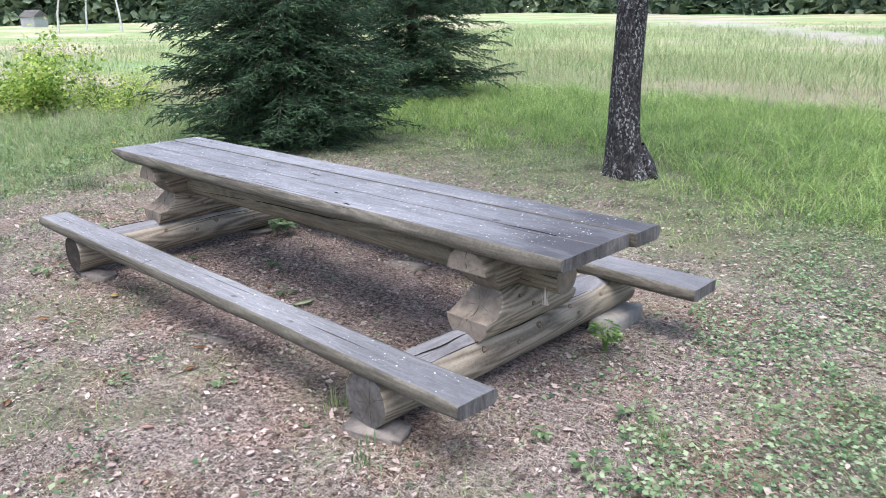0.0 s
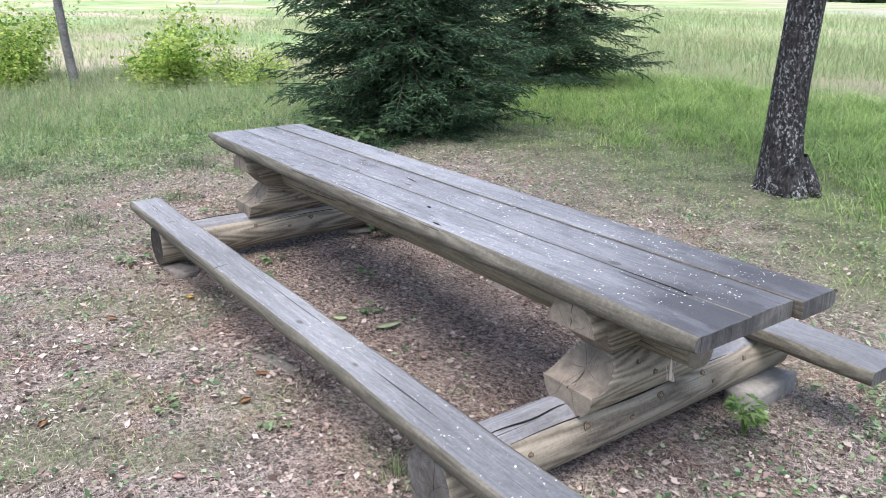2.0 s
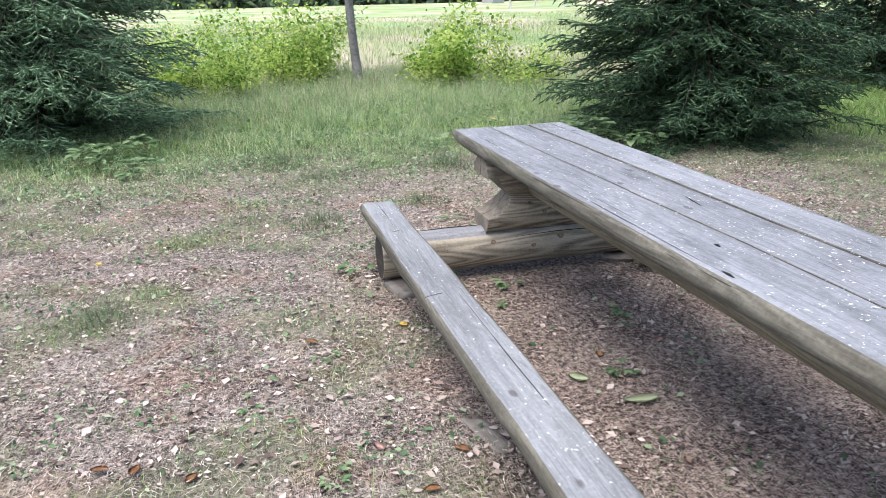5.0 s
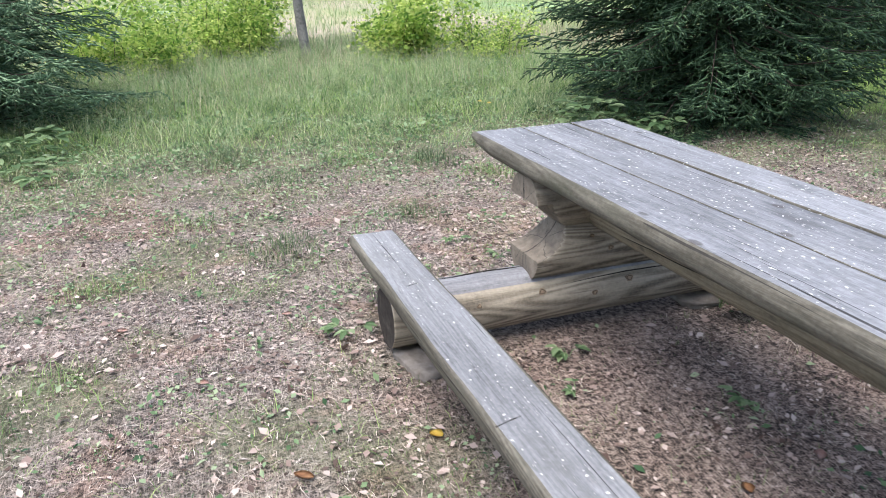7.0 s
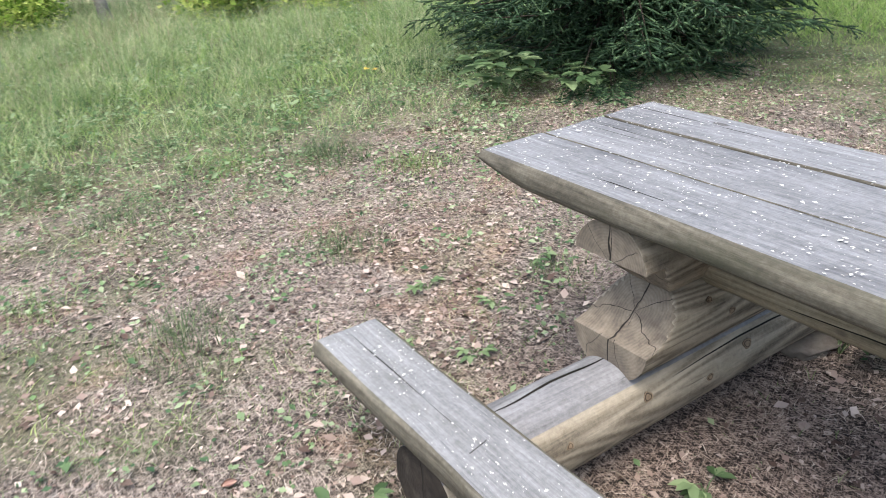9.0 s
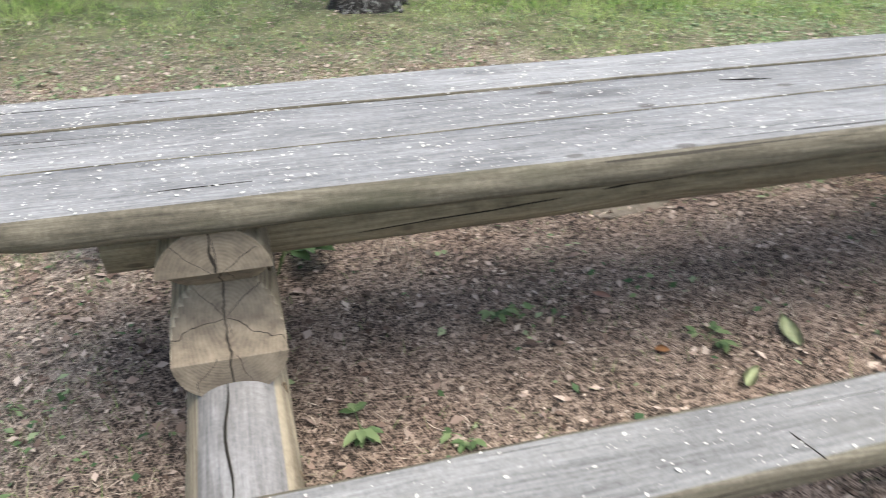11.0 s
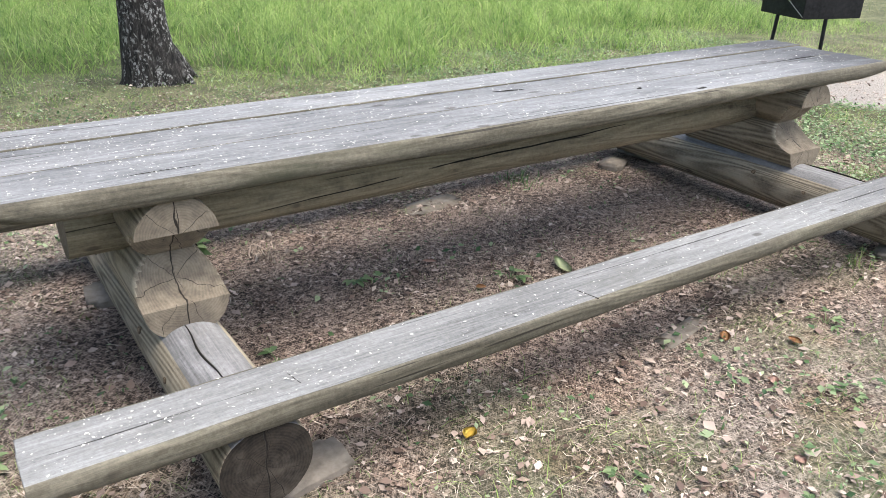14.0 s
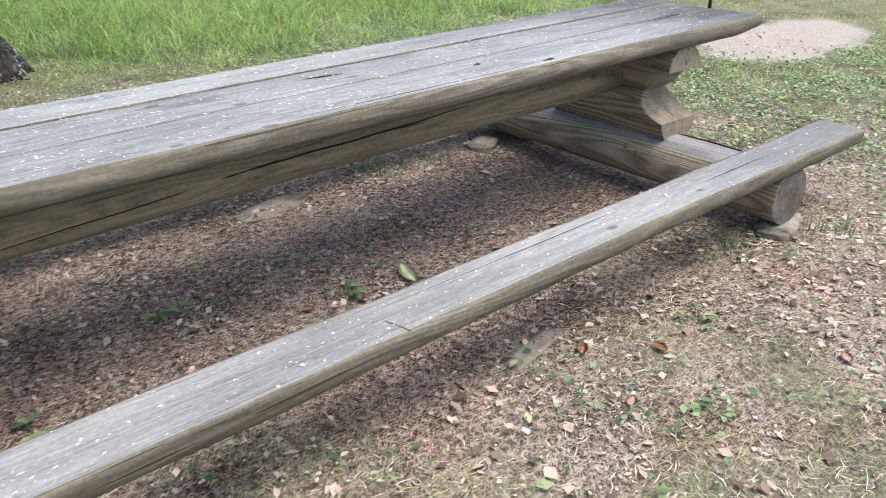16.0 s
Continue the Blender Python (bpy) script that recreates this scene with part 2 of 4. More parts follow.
def bark_material():
    n = Nodes("dark_bark_with_pale_lichen")
    v = n.coords((1, 1, 0.28))
    f = n.noise(v, 34, 8, 0.7, 0.4)
    g = n.noise(v, 9, 4, 0.6)
    col = n.ramp(f, (0.38, (0.006, 0.006, 0.006)), (0.54, (0.03, 0.027, 0.026)), (0.7, (0.10, 0.092, 0.086)))
    lich = n.noise(n.coords((1, 1, 0.6)), 42, 5, 0.75)
    fleck = n.math("MULTIPLY", n.step(lich, 0.53, 0.59), n.step(g, 0.36, 0.54))
    col = n.mix(n.math("MULTIPLY", fleck, 0.75), col, (0.36, 0.36, 0.355))
    return n.done(col, 0.9, f, 0.9, 0.02)


M_BARK = bark_material()
M_GREYBARK = plain("grey_bark", (0.08, 0.075, 0.07), (0.28, 0.265, 0.25), 30, 0.9, 0.7)


def ground_material():
    n = Nodes("forest_floor")
    tc = n.coords(shuffle=False)
    a = n.noise(tc, 3.0, 5, 0.62)
    b = n.noise(tc, 38.0, 6, 0.7)
    c = n.noise(tc, 130.0, 3, 0.7)
    k = n.math("ADD", n.math("MULTIPLY", b, 0.55), n.math("MULTIPLY", c, 0.45))
    thin = []
    for turn, sc in ((0.4, (240, 26, 60)), (1.5, (220, 24, 60)), (2.5, (260, 30, 60))):
        m = n.t.nodes.new("ShaderNodeMapping")
        m.vector_type = "TEXTURE"
        m.inputs["Rotation"].default_value = (0, 0, turn)
        m.inputs["Scale"].default_value = tuple(1 / q for q in sc)
        n.put(m.inputs["Vector"], tc)
        thin.append(n.noise(m.outputs[0], 1, 2, 0.5, 0.4))
    straw = n.math("MAXIMUM", n.math("MAXIMUM", thin[0], thin[1]), thin[2])
    bits = n.math("ADD", n.math("MULTIPLY", n.math("SUBTRACT", straw, 0.12), 0.45), n.math("MULTIPLY", k, 0.55))
    bits = n.math("ADD", bits, n.math("MULTIPLY", n.math("SUBTRACT", a, 0.5), 0.12))
    litter = n.ramp(bits, (0.43, (0.045, 0.036, 0.031)), (0.475, (0.195, 0.157, 0.134)), (0.53, (0.37, 0.307, 0.265)), (0.61, (0.60, 0.52, 0.46)))
    pa, pb = n.noise(n.coords((1.1, 1.1, 1), False), 1, 4, 0.65), n.noise(n.coords((1.7, 1.5, 1), False), 1.0, 4, 0.65, 0.5)
    litter = n.mix(n.math("MULTIPLY", n.step(pa, 0.50, 0.66), 0.35), litter, n.mix(1.0, litter, (0.86, 1.0, 0.62), "MULTIPLY"))
    litter = n.mix(n.math("MULTIPLY", n.step(pb, 0.50, 0.64), 0.7), litter, n.mix(1.0, litter, (1.0, 0.80, 0.70), "MULTIPLY"))
    soil = n.ramp(bits, (0.44, (0.018, 0.013, 0.011)), (0.48, (0.19, 0.138, 0.113)), (0.535, (0.40, 0.31, 0.255)), (0.62, (0.62, 0.52, 0.44)))
    green = n.ramp(n.math("ADD", n.math("MULTIPLY", k, 0.5), n.math("MULTIPLY", a, 0.5)), (0.37, (0.04, 0.046, 0.024)), (0.52, (0.14, 0.145, 0.078)), (0.68, (0.28, 0.27, 0.165)))
    far = n.noise(tc, 0.11, 4, 0.6)
    field = n.ramp(n.math("ADD", n.math("MULTIPLY", far, 0.7), n.math("MULTIPLY", b, 0.3)), (0.34, (0.15, 0.23, 0.085)), (0.5, (0.25, 0.31, 0.125)), (0.64, (0.37, 0.335, 0.195)))
    tint = n.noise(n.coords((0.06, 0.13, 0.1), False), 1, 3, 0.6)
    field = n.mix(n.step(tint, 0.47, 0.64), field, (0.43, 0.35, 0.27))
    field = n.mix(n.step(tint, 0.46, 0.32), field, (0.27, 0.40, 0.20))
    sand = n.ramp(k, (0.3, (0.20, 0.18, 0.16)), (0.6, (0.40, 0.36, 0.33)))
    col = n.mix(n.attr("soil"), litter, soil)
    col = n.mix(n.attr("green"), col, green)
    col = n.mix(n.attr("field"), col, field)
    col = n.mix(n.attr("sand"), col, sand)
    return n.done(col, 0.95, bits, 1.0, 0.03)


# ---- helpers for building ----
def part(name, bm, material, parent, label=""):
    me = bpy.data.meshes.new(name)
    bm.to_mesh(me)
    bm.free()
    for m in material if isinstance(material, (list, tuple)) else [material]:
        me.materials.append(m)
    ob = new(name, me)
    ob.parent = parent
    if label:
        tagged(ob, label)
    return ob


def thing(name, label, category, at=(0, 0, 0), group="", kind=""):
    ob = new(name)
    ob.location = at
    return tagged(ob, label, category, group, kind)


def bulk(name, verts, faces, material, parent=None, smooth=False, split=None):
    """One mesh from arrays: verts (n, 3), faces (m, k)."""
    verts, faces = np.asarray(verts, np.float32), np.asarray(faces, np.int32)
    me = bpy.data.meshes.new(name)
    me.vertices.add(len(verts))
    me.vertices.foreach_set("co", verts.ravel())
    k = faces.shape[1]
    me.loops.add(faces.size)
    me.loops.foreach_set("vertex_index", faces.ravel())
    me.polygons.add(len(faces))
    me.polygons.foreach_set("loop_start", np.arange(0, faces.size, k, dtype=np.int32))
    me.update(calc_edges=True)
    if smooth:
        me.polygons.foreach_set("use_smooth", np.ones(len(faces), bool))
    for m in material if isinstance(material, list) else [material]:
        me.materials.append(m)
    if split is not None:
        me.polygons.foreach_set("material_index", (np.arange(len(faces)) >= split).astype(np.int32))
    ob = new(name, me)
    ob.parent = parent
    return ob


def triangles(f):
    return np.concatenate([f[:, [0, 1, 2]], f[:, [0, 2, 3]]])


def two_in_one(name, wood_part, leaf_part, wood_mat, leaf_mat, parent):
    """Stems and leaves as one crown."""
    (va, fa), (vb, fb) = wood_part, leaf_part
    fa = triangles(fa)
    return bulk(name, np.concatenate([va, vb]), np.concatenate([fa, fb + len(va)]), [wood_mat, leaf_mat], parent, split=len(fa))


RNG = np.random.default_rng(7)


def wavy(x, y, s=1.0, seed=0.0):
    """A smooth field of about -1 to 1 over the ground."""
    x, y = np.asarray(x) * s, np.asarray(y) * s
    return (np.sin(1.3 * x + 2.1 * y + seed) + np.sin(-2.3 * x + 1.1 * y + 1.7 * seed) + np.sin(3.7 * x + 3.1 * y + 0.6 + seed)
            + 0.7 * np.sin(5.9 * x - 4.3 * y + 2.0 * seed)) / 3.0


def ease(v, lo, hi):
    k = np.clip((np.asarray(v, float) - lo) / (hi - lo), 0, 1)
    return k * k * (3 - 2 * k)


def green_at(x, y):
    """How grassy the ground is: bare round the table, lush behind it and to both sides."""
    back = ease(y + 0.4 * wavy(x, y, 0.9) + 0.9 * ease(x, 1.4, 3.0), 2.6, 4.8)
    side = ease(x + 0.3 * wavy(x, y, 1.1, 2), 4.4, 5.6) * ease(y, -1.2, 0.8) * 0.8
    left = ease(-x + 0.4 * wavy(x, y, 0.8, 4), 1.6, 4.2)
    front = ease(-y + 0.3 * wavy(x, y, 0.7, 5), 4.5, 7.0)
    patch = 0.6 * ease(wavy(x, y, 1.7, 8), -0.15, 0.6) * ease(-y, -0.2, 1.3) + 0.3 * ease(wavy(x, y, 1.4, 3), -0.3, 0.6) * ease(y, 1.2, 2.4)
    return np.clip(np.maximum.reduce([back, side, left, front, patch]), 0, 1)


def soil_at(x, y):
    d = np.hypot(np.maximum(np.abs(x - 2.0) - 1.45, 0) / np.where(x > 2, 0.3, 0.55), np.maximum(np.abs(y - 0.35) - 0.45, 0) / 0.75)
    return 0.8 * ease(1.0 - d + 0.25 * wavy(x, y, 2.5, 1), 0.0, 0.7)


def sand_at(x, y):
    d = np.hypot((x - 7.3) / 1.15, (y - 1.45) / 0.6) + 0.16 * wavy(x, y, 2.2, 6)
    lane = np.abs((x + 8) * 0.797 + (y - 38) * 0.604) / 1.7 + 0.2 * wavy(x, y, 0.5)
    return np.maximum(ease(d, 1.1, 0.8), ease(lane, 1.2, 0.8) * ease(y, 28, 33))


def field_at(x, y):
    return np.maximum(ease(y + wavy(x, y, 0.3), 6.0, 20.0), ease(-x + wavy(x, y, 0.3, 3), 7.0, 14.0))


def height_at(x, y):
    near = np.exp(-((x - 2) ** 2 + y ** 2) / 900.0)
    return (0.012 * wavy(x, y, 1.6, 2) + 0.006 * wavy(x, y, 5.3, 4)) * near * ease(np.hypot(x - 2.1, (y - 0.37) * 1.3), 1.0, 3.0)


def spaced(lo, hi, fine, reach):
    inner = list(np.arange(lo, hi, fine))
    out, step = [], fine
    p = hi
    while p < reach:
        out.append(p)
        step *= 1.16
        p += step
    pre = [lo + hi - 0 - q for q in out[1:]]
    return np.array(sorted(pre + inner + out + [reach, lo + hi - reach]))


def build_ground():
    xs, ys = spaced(-5, 9, 0.1, 2500), spaced(-4, 7, 0.1, 2500)
    gx, gy = np.meshgrid(xs, ys, indexing="ij")
    x, y = gx.ravel(), gy.ravel()
    nx, ny = len(xs), len(ys)
    i = np.arange(nx * ny).reshape(nx, ny)
    faces = np.stack([i[:-1, :-1], i[1:, :-1], i[1:, 1:], i[:-1, 1:]], -1).reshape(-1, 4)
    ob = bulk("ground", np.stack([x, y, height_at(x, y)], -1), faces, ground_material(), smooth=True)
    for key, fn in (("green", green_at), ("soil", soil_at), ("sand", sand_at), ("field", field_at)):
        ob.data.attributes.new(key, "FLOAT", "POINT").data.foreach_set("value", fn(x, y).astype(np.float32))
    return tagged(ob, "flat forest floor of leaf litter, bare soil and grass", "ground", kind="structure")


build_ground()


# ---- the log table ----
TL = 4.2          # length of the tabletop
TOP_Z, UNDER_Z = 0.76, 0.682
MID_Y = 0.367


def ripple(x, seed, a=0.003):
    return a * (math.sin(2.1 * x + seed) + 0.6 * math.sin(5.7 * x + 2 * seed) + 0.4 * math.sin(14.3 * x + 3 * seed))


def board(x0, x1, edges, z0, z1, front, back, lift0, lift1, seed):
    """A plank along x. edges: y of both sides at its two ends; front/back: side profiles as (inset, height 0..1); lift: how far the underside rises at each end."""
    bm = bmesh.new()
    n = 72
    rings = []
    for i in range(n + 1):
        s = i / n
        s = 0.5 - 0.5 * math.cos(math.pi * s) if 0 < i < n else s
        x = x0 + (x1 - x0) * s
        ya = edges[0][0] + (edges[1][0] - edges[0][0]) * s + ripple(x, seed)
        yb = edges[0][1] + (edges[1][1] - edges[0][1]) * s + ripple(x, seed + 2)
        low = z0 + lift0 * max(0, 1 - (x - x0) / 0.22) ** 1.6 + lift1 * max(0, 1 - (x1 - x) / 0.22) ** 1.6
        ring = []
        for inset, h in front:
            ring.append((ya + inset + ripple(x, seed + 7 * h, 0.002 if front is not SAWN else 0.0006), low + (z1 - low) * h))
        top_n = 6
        for j in range(1, top_n):
            yy = ya + front[-1][0] + (yb - back[-1][0] - ya - front[-1][0]) * j / top_n
            ring.append((yy, z1 + ripple(x, seed + j, 0.0012)))
        for inset, h in reversed(back):
            ring.append((yb - inset + ripple(x, seed + 5 * h, 0.002 if back is not SAWN else 0.0006), low + (z1 - low) * h))
        rings.append([bm.verts.new((x + (ripple(y * 9, seed, 0.002) if i in (0, n) else 0), y, z)) for y, z in ring])
    k = len(rings[0])
    for a, b in zip(rings, rings[1:]):
        for j in range(k):
            f = bm.faces.new((a[j], a[(j + 1) % k], b[(j + 1) % k], b[j]))
            f.smooth = True
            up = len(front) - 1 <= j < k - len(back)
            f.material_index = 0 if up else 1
    for ring in (rings[0], list(reversed(rings[-1]))):
        bm.faces.new(ring).material_index = 2
    bmesh.ops.recalc_face_normals(bm, faces=bm.faces)
    return bm


WANE = ((0.035, 0.0), (0.012, 0.08), (0.0, 0.28), (-0.004, 0.55), (0.002, 0.85), (0.010, 0.97), (0.018, 1.0))
SAWN = ((0.004, 0.0), (0.0, 0.1), (0.0, 0.9), (0.0006, 0.98), (0.002, 1.0))
SOFT = ((0.012, 0.0), (0.002, 0.15), (0.0, 0.5), (0.001, 0.85), (0.006, 0.96), (0.014, 1.0))

table = thing("picnic_table", "long weathered grey log picnic table with two attached benches", "picnic table")
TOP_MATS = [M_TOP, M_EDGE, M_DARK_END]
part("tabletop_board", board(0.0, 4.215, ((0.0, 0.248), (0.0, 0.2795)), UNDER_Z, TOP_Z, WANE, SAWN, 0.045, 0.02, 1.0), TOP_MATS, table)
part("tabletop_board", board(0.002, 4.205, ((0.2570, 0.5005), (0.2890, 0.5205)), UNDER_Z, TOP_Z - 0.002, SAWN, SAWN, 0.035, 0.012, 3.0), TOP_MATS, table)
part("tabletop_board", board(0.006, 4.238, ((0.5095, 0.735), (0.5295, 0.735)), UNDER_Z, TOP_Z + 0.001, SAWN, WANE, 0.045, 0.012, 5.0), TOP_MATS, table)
# Near-black strips fill the gaps between boards; their colour stands for the shade there.
M_JOINT = plain("shaded_gap_fill", (0.012, 0.010, 0.009), (0.03, 0.026, 0.022), 60)
part("joint", board(0.03, 4.16, ((0.245, 0.260), (0.2765, 0.292)), 0.70, TOP_Z - 0.009, SAWN, SAWN, 0, 0, 3.0), [M_JOINT] * 3, table, "dark strip standing in for the shade in the gap between boards")
part("joint", board(0.03, 4.16, ((0.4975, 0.5125), (0.5175, 0.5325)), 0.70, TOP_Z - 0.009, SAWN, SAWN, 0, 0, 5.0), [M_JOINT] * 3, table, "dark strip standing in for the shade in the gap between boards")
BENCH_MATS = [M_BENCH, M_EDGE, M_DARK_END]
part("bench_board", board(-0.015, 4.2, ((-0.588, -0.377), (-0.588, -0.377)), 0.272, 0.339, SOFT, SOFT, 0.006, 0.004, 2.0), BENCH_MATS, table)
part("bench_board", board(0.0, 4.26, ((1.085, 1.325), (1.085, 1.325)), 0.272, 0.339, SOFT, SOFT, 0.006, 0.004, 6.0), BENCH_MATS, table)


def log_along_y(cx, cz, r, ys, top=None, low=None, seed=0.0, taper=0.0, n=40):
    """A log along y. top(y), low(y): cuts that limit its height. Material 0 bark side, 1 cut faces and ends, 2 upper side."""
    bm = bmesh.new()
    rings, cut = [], []
    for y in ys:
        ring, flags = [], []
        hi = top(y) if top else 9
        lo = low(y) if low else -9
        for j in range(n):
            a = 2 * math.pi * j / n
            rr = r * (1 + taper * (y - MID_Y)) * (1 + 0.018 * math.sin(2 * a + seed) + 0.012 * math.sin(3 * a + 2 * seed + y * 2) + 0.006 * math.sin(7 * a + 5 * y))
            x, z = cx + rr * math.cos(a), cz + rr * math.sin(a)
            flags.append(z > hi or z < lo)
            ring.append(bm.verts.new((x, y, min(max(z, lo), hi))))
        rings.append(ring)
        cut.append(flags)
    for i, (a, b) in enumerate(zip(rings, rings[1:])):
        for j in range(n):
            k = (j + 1) % n
            f = bm.faces.new((a[j], b[j], b[k], a[k]))
            is_cut = cut[i][j] and cut[i + 1][k]
            f.smooth = True
            f.material_index = 1 if is_cut else (2 if math.sin(2 * math.pi * (j + 0.5) / n) > 0.72 else 0)
    for ring in (list(reversed(rings[0])), rings[-1]):
        bm.faces.new(ring).material_index = 1
    bmesh.ops.recalc_face_normals(bm, faces=bm.faces)
    return bm


def mirrored(y):
    """Distance in from the nearer end of the trestle's upper logs."""
    return min(y, 2 * MID_Y - y)


def leg_top(y):
    d = mirrored(y)
    if d >= 0.19:
        return 0.56
    k = max(0.0, (d - 0.025) / 0.165)
    return 0.352 + 0.205 * (0.1 * k + 0.9 * (1 - math.sqrt(max(0.0, 1 - k ** 2))))


def cap_low(y):
    d = mirrored(y)
    if d < 0.095:
        return 0.584
    if d < 0.185:
        return 0.584 - 0.125 * ((d - 0.095) / 0.09) ** 0.6
    return 0.40


ENDS = [0.025, 0.03, 0.05, 0.07, 0.085, 0.094, 0.096, 0.105, 0.12, 0.135, 0.15, 0.16, 0.168, 0.175, 0.181, 0.186, 0.191, 0.22, 0.28]
LEG_YS = ENDS + [MID_Y] + [2 * MID_Y - v for v in reversed(ENDS)]
BASE_YS = [-0.575, -0.568] + [-0.6 + 0.1 * i for i in range(1, 19)] + [1.35, 1.358]
for bx, seed in zip(BX, (0.3, 2.2)):
    part("base_log", log_along_y(bx - (0.03 if bx > 2 else 0.0), 0.163, 0.123, BASE_YS, seed=seed, taper=-0.02), [M_LOG, M_END_GREY if bx > 2 else M_END_DARK, M_LOG_TOP], table)
    part("leg_log", log_along_y(bx, 0.364, 0.130, LEG_YS, top=leg_top, seed=seed + 1), [M_LOG, M_END, M_LOG], table, "carved log with scooped sawn ends")
    part("cap_log", log_along_y(bx, 0.572, 0.122, LEG_YS, top=lambda y: 0.688 if 0.06 < mirrored(y) else 0.70, low=cap_low, seed=seed + 2), [M_LOG, M_CAP_END, M_LOG], table, "carved log with half-round sawn ends")


def log_along_x(x0, x1, cy, cz, r, seed):
    bm = bmesh.new()
    rings, n, m = [], 28, 46
    for i in range(m + 1):
        x = x0 + (x1 - x0) * i / m
        ring = []
        for j in range(n):
            a = 2 * math.pi * j / n
            rr = r * (1 - 0.22 * max(0.0, (x - x1 + 0.7) / 0.7)) * (1 + 0.02 * math.sin(2 * a + seed) + 0.015 * math.sin(3 * a + x * 2) + 0.02 * math.sin(1.3 * x + seed))
            ring.append(bm.verts.new((x, cy + rr * math.cos(a), min(cz + rr * math.sin(a), UNDER_Z - 0.004))))
        rings.append(ring)
    for a, b in zip(rings, rings[1:]):
        for j in range(n):
            bm.faces.new((a[j], b[j], b[(j + 1) % n], a[(j + 1) % n])).smooth = True
    for ring in (rings[0], rings[-1]):
        bm.faces.new(ring).material_index = 1
    bmesh.ops.recalc_face_normals(bm, faces=bm.faces)
    return bm


part("stretcher_log", log_along_x(0.25, 3.985, MID_Y, 0.535, 0.098, 1.0), [M_BEAM, M_BEAM_END], table)


# ---- trees ----
def tube(points, radii, n=10, seed=0.0, rough=0.0, oval=0.0):
    """A limb through the points, as verts and faces."""
    pts = np.array(points, float)
    vs = []
    for i, p in enumerate(pts):
        d = pts[min(i + 1, len(pts) - 1)] - pts[max(i - 1, 0)]
        d /= np.linalg.norm(d) + 1e-9
        u = np.cross(d, (0.31, 0.95, 0.1))
        u /= np.linalg.norm(u) + 1e-9
        w = np.cross(d, u)
        a = 2 * np.pi * np.arange(n) / n
        r = radii[i] * (1 + oval * np.cos(2 * a)) * (1 + rough * (np.sin(3 * a + seed + i * 0.3) + 0.6 * np.sin(7 * a + i * 0.9 + seed) + 0.5 * np.sin(11 * a - i * 1.7)))
        vs.append(p + np.outer(r * np.cos(a), u) + np.outer(r * np.sin(a), w))
    m = len(pts)
    i, j = np.meshgrid(np.arange(m - 1), np.arange(n), indexing="ij")
    k = (j + 1) % n
    f = np.stack([i * n + j, i * n + k, (i + 1) * n + k, (i + 1) * n + j], -1).reshape(-1, 4)
    return np.concatenate(vs), f


def merged(pieces):
    vs, fs, o = [], [], 0
    for v, f in pieces:
        vs.append(v)
        fs.append(f + o)
        o += len(v)
    return np.concatenate(vs), np.concatenate(fs)


def leaf_quads(centres, size, rng, flat=0.0, aspect=0.55):
    """Folded leaves: two triangles each, turned at random (flat: 0 any way, 1 lying)."""
    c = np.asarray(centres)
    n = len(c)
    d = rng.normal(size=(n, 3))
    d[:, 2] *= 1 - flat
    d /= np.linalg.norm(d, axis=1)[:, None] + 1e-9
    up = rng.normal(size=(n, 3)) * (1 - flat) + np.array([0, 0, 1.0])
    s = np.cross(d, up)
    s /= np.linalg.norm(s, axis=1)[:, None] + 1e-9
    nn = np.cross(s, d)
    l = (size * rng.uniform(0.6, 1.4, n)).reshape(n, 1)
    w = l * aspect * 0.5
    v = np.stack([c - d * l * 0.5, c + s * w + nn * l * 0.08, c + d * l * 0.5, c - s * w + nn * l * 0.08], 1).reshape(-1, 3)
    o = np.arange(n)[:, None] * 4
    f = np.stack([o + [0, 1, 2], o + [0, 2, 3]], 1).reshape(-1, 3)
    return v, f


def broadleaf_tree(name, label, base, bark, path, radii, limbs, leaf_mat, crown_c, crown_r, n_leaf, leaf, seed, roots=0):
    rng = np.random.default_rng(seed)
    t = thing(name, label, "tree", base)
    pieces = [tube(path, radii, 28, seed, 0.022, 0.13)]
    for i in range(roots):
        a = 2 * math.pi * i / roots + 0.4 * math.sin(i * 3)
        c, s = math.cos(a), math.sin(a)
        r0 = radii[0]
        pieces.append(tube([(c * r0 * 0.3, s * r0 * 0.3, 0.30), (c * r0 * 0.75, s * r0 * 0.75, 0.10), (c * r0 * 1.05, s * r0 * 1.05, 0.01), (c * r0 * 1.35, s * r0 * 1.35, -0.05)], [0.07, 0.075, 0.05, 0.02], 8, i, 0.05))
    v, f = merged(pieces)
    bulk("trunk", v, f, bark, t, True)
    tips = []
    lp = []
    for i in range(limbs):
        z0 = path[-1][2] * (0.45 + 0.5 * i / limbs)
        a = i * 2.4 + rng.uniform(-0.3, 0.3)
        ln = crown_r[0] * rng.uniform(0.6, 0.95)
        o = np.array([np.interp(z0, [p[2] for p in path], [p[0] for p in path]), np.interp(z0, [p[2] for p in path], [p[1] for p in path]), z0])
        e = o + np.array([math.cos(a) * ln, math.sin(a) * ln, ln * 0.7])
        mid = (o + e) / 2 + np.array([0, 0, 0.15 * ln])
        lp.append(tube([o, mid, e], [0.06, 0.04, 0.012], 7, i))
        tips += [mid, e]
    c = rng.normal(size=(n_leaf, 3))
    c /= np.linalg.norm(c, axis=1)[:, None]
    clump = np.array(tips)[rng.integers(0, len(tips), n_leaf)]
    pos = clump + c * rng.uniform(0, 1, (n_leaf, 1)) ** 0.5 * np.array(crown_r) * 0.45
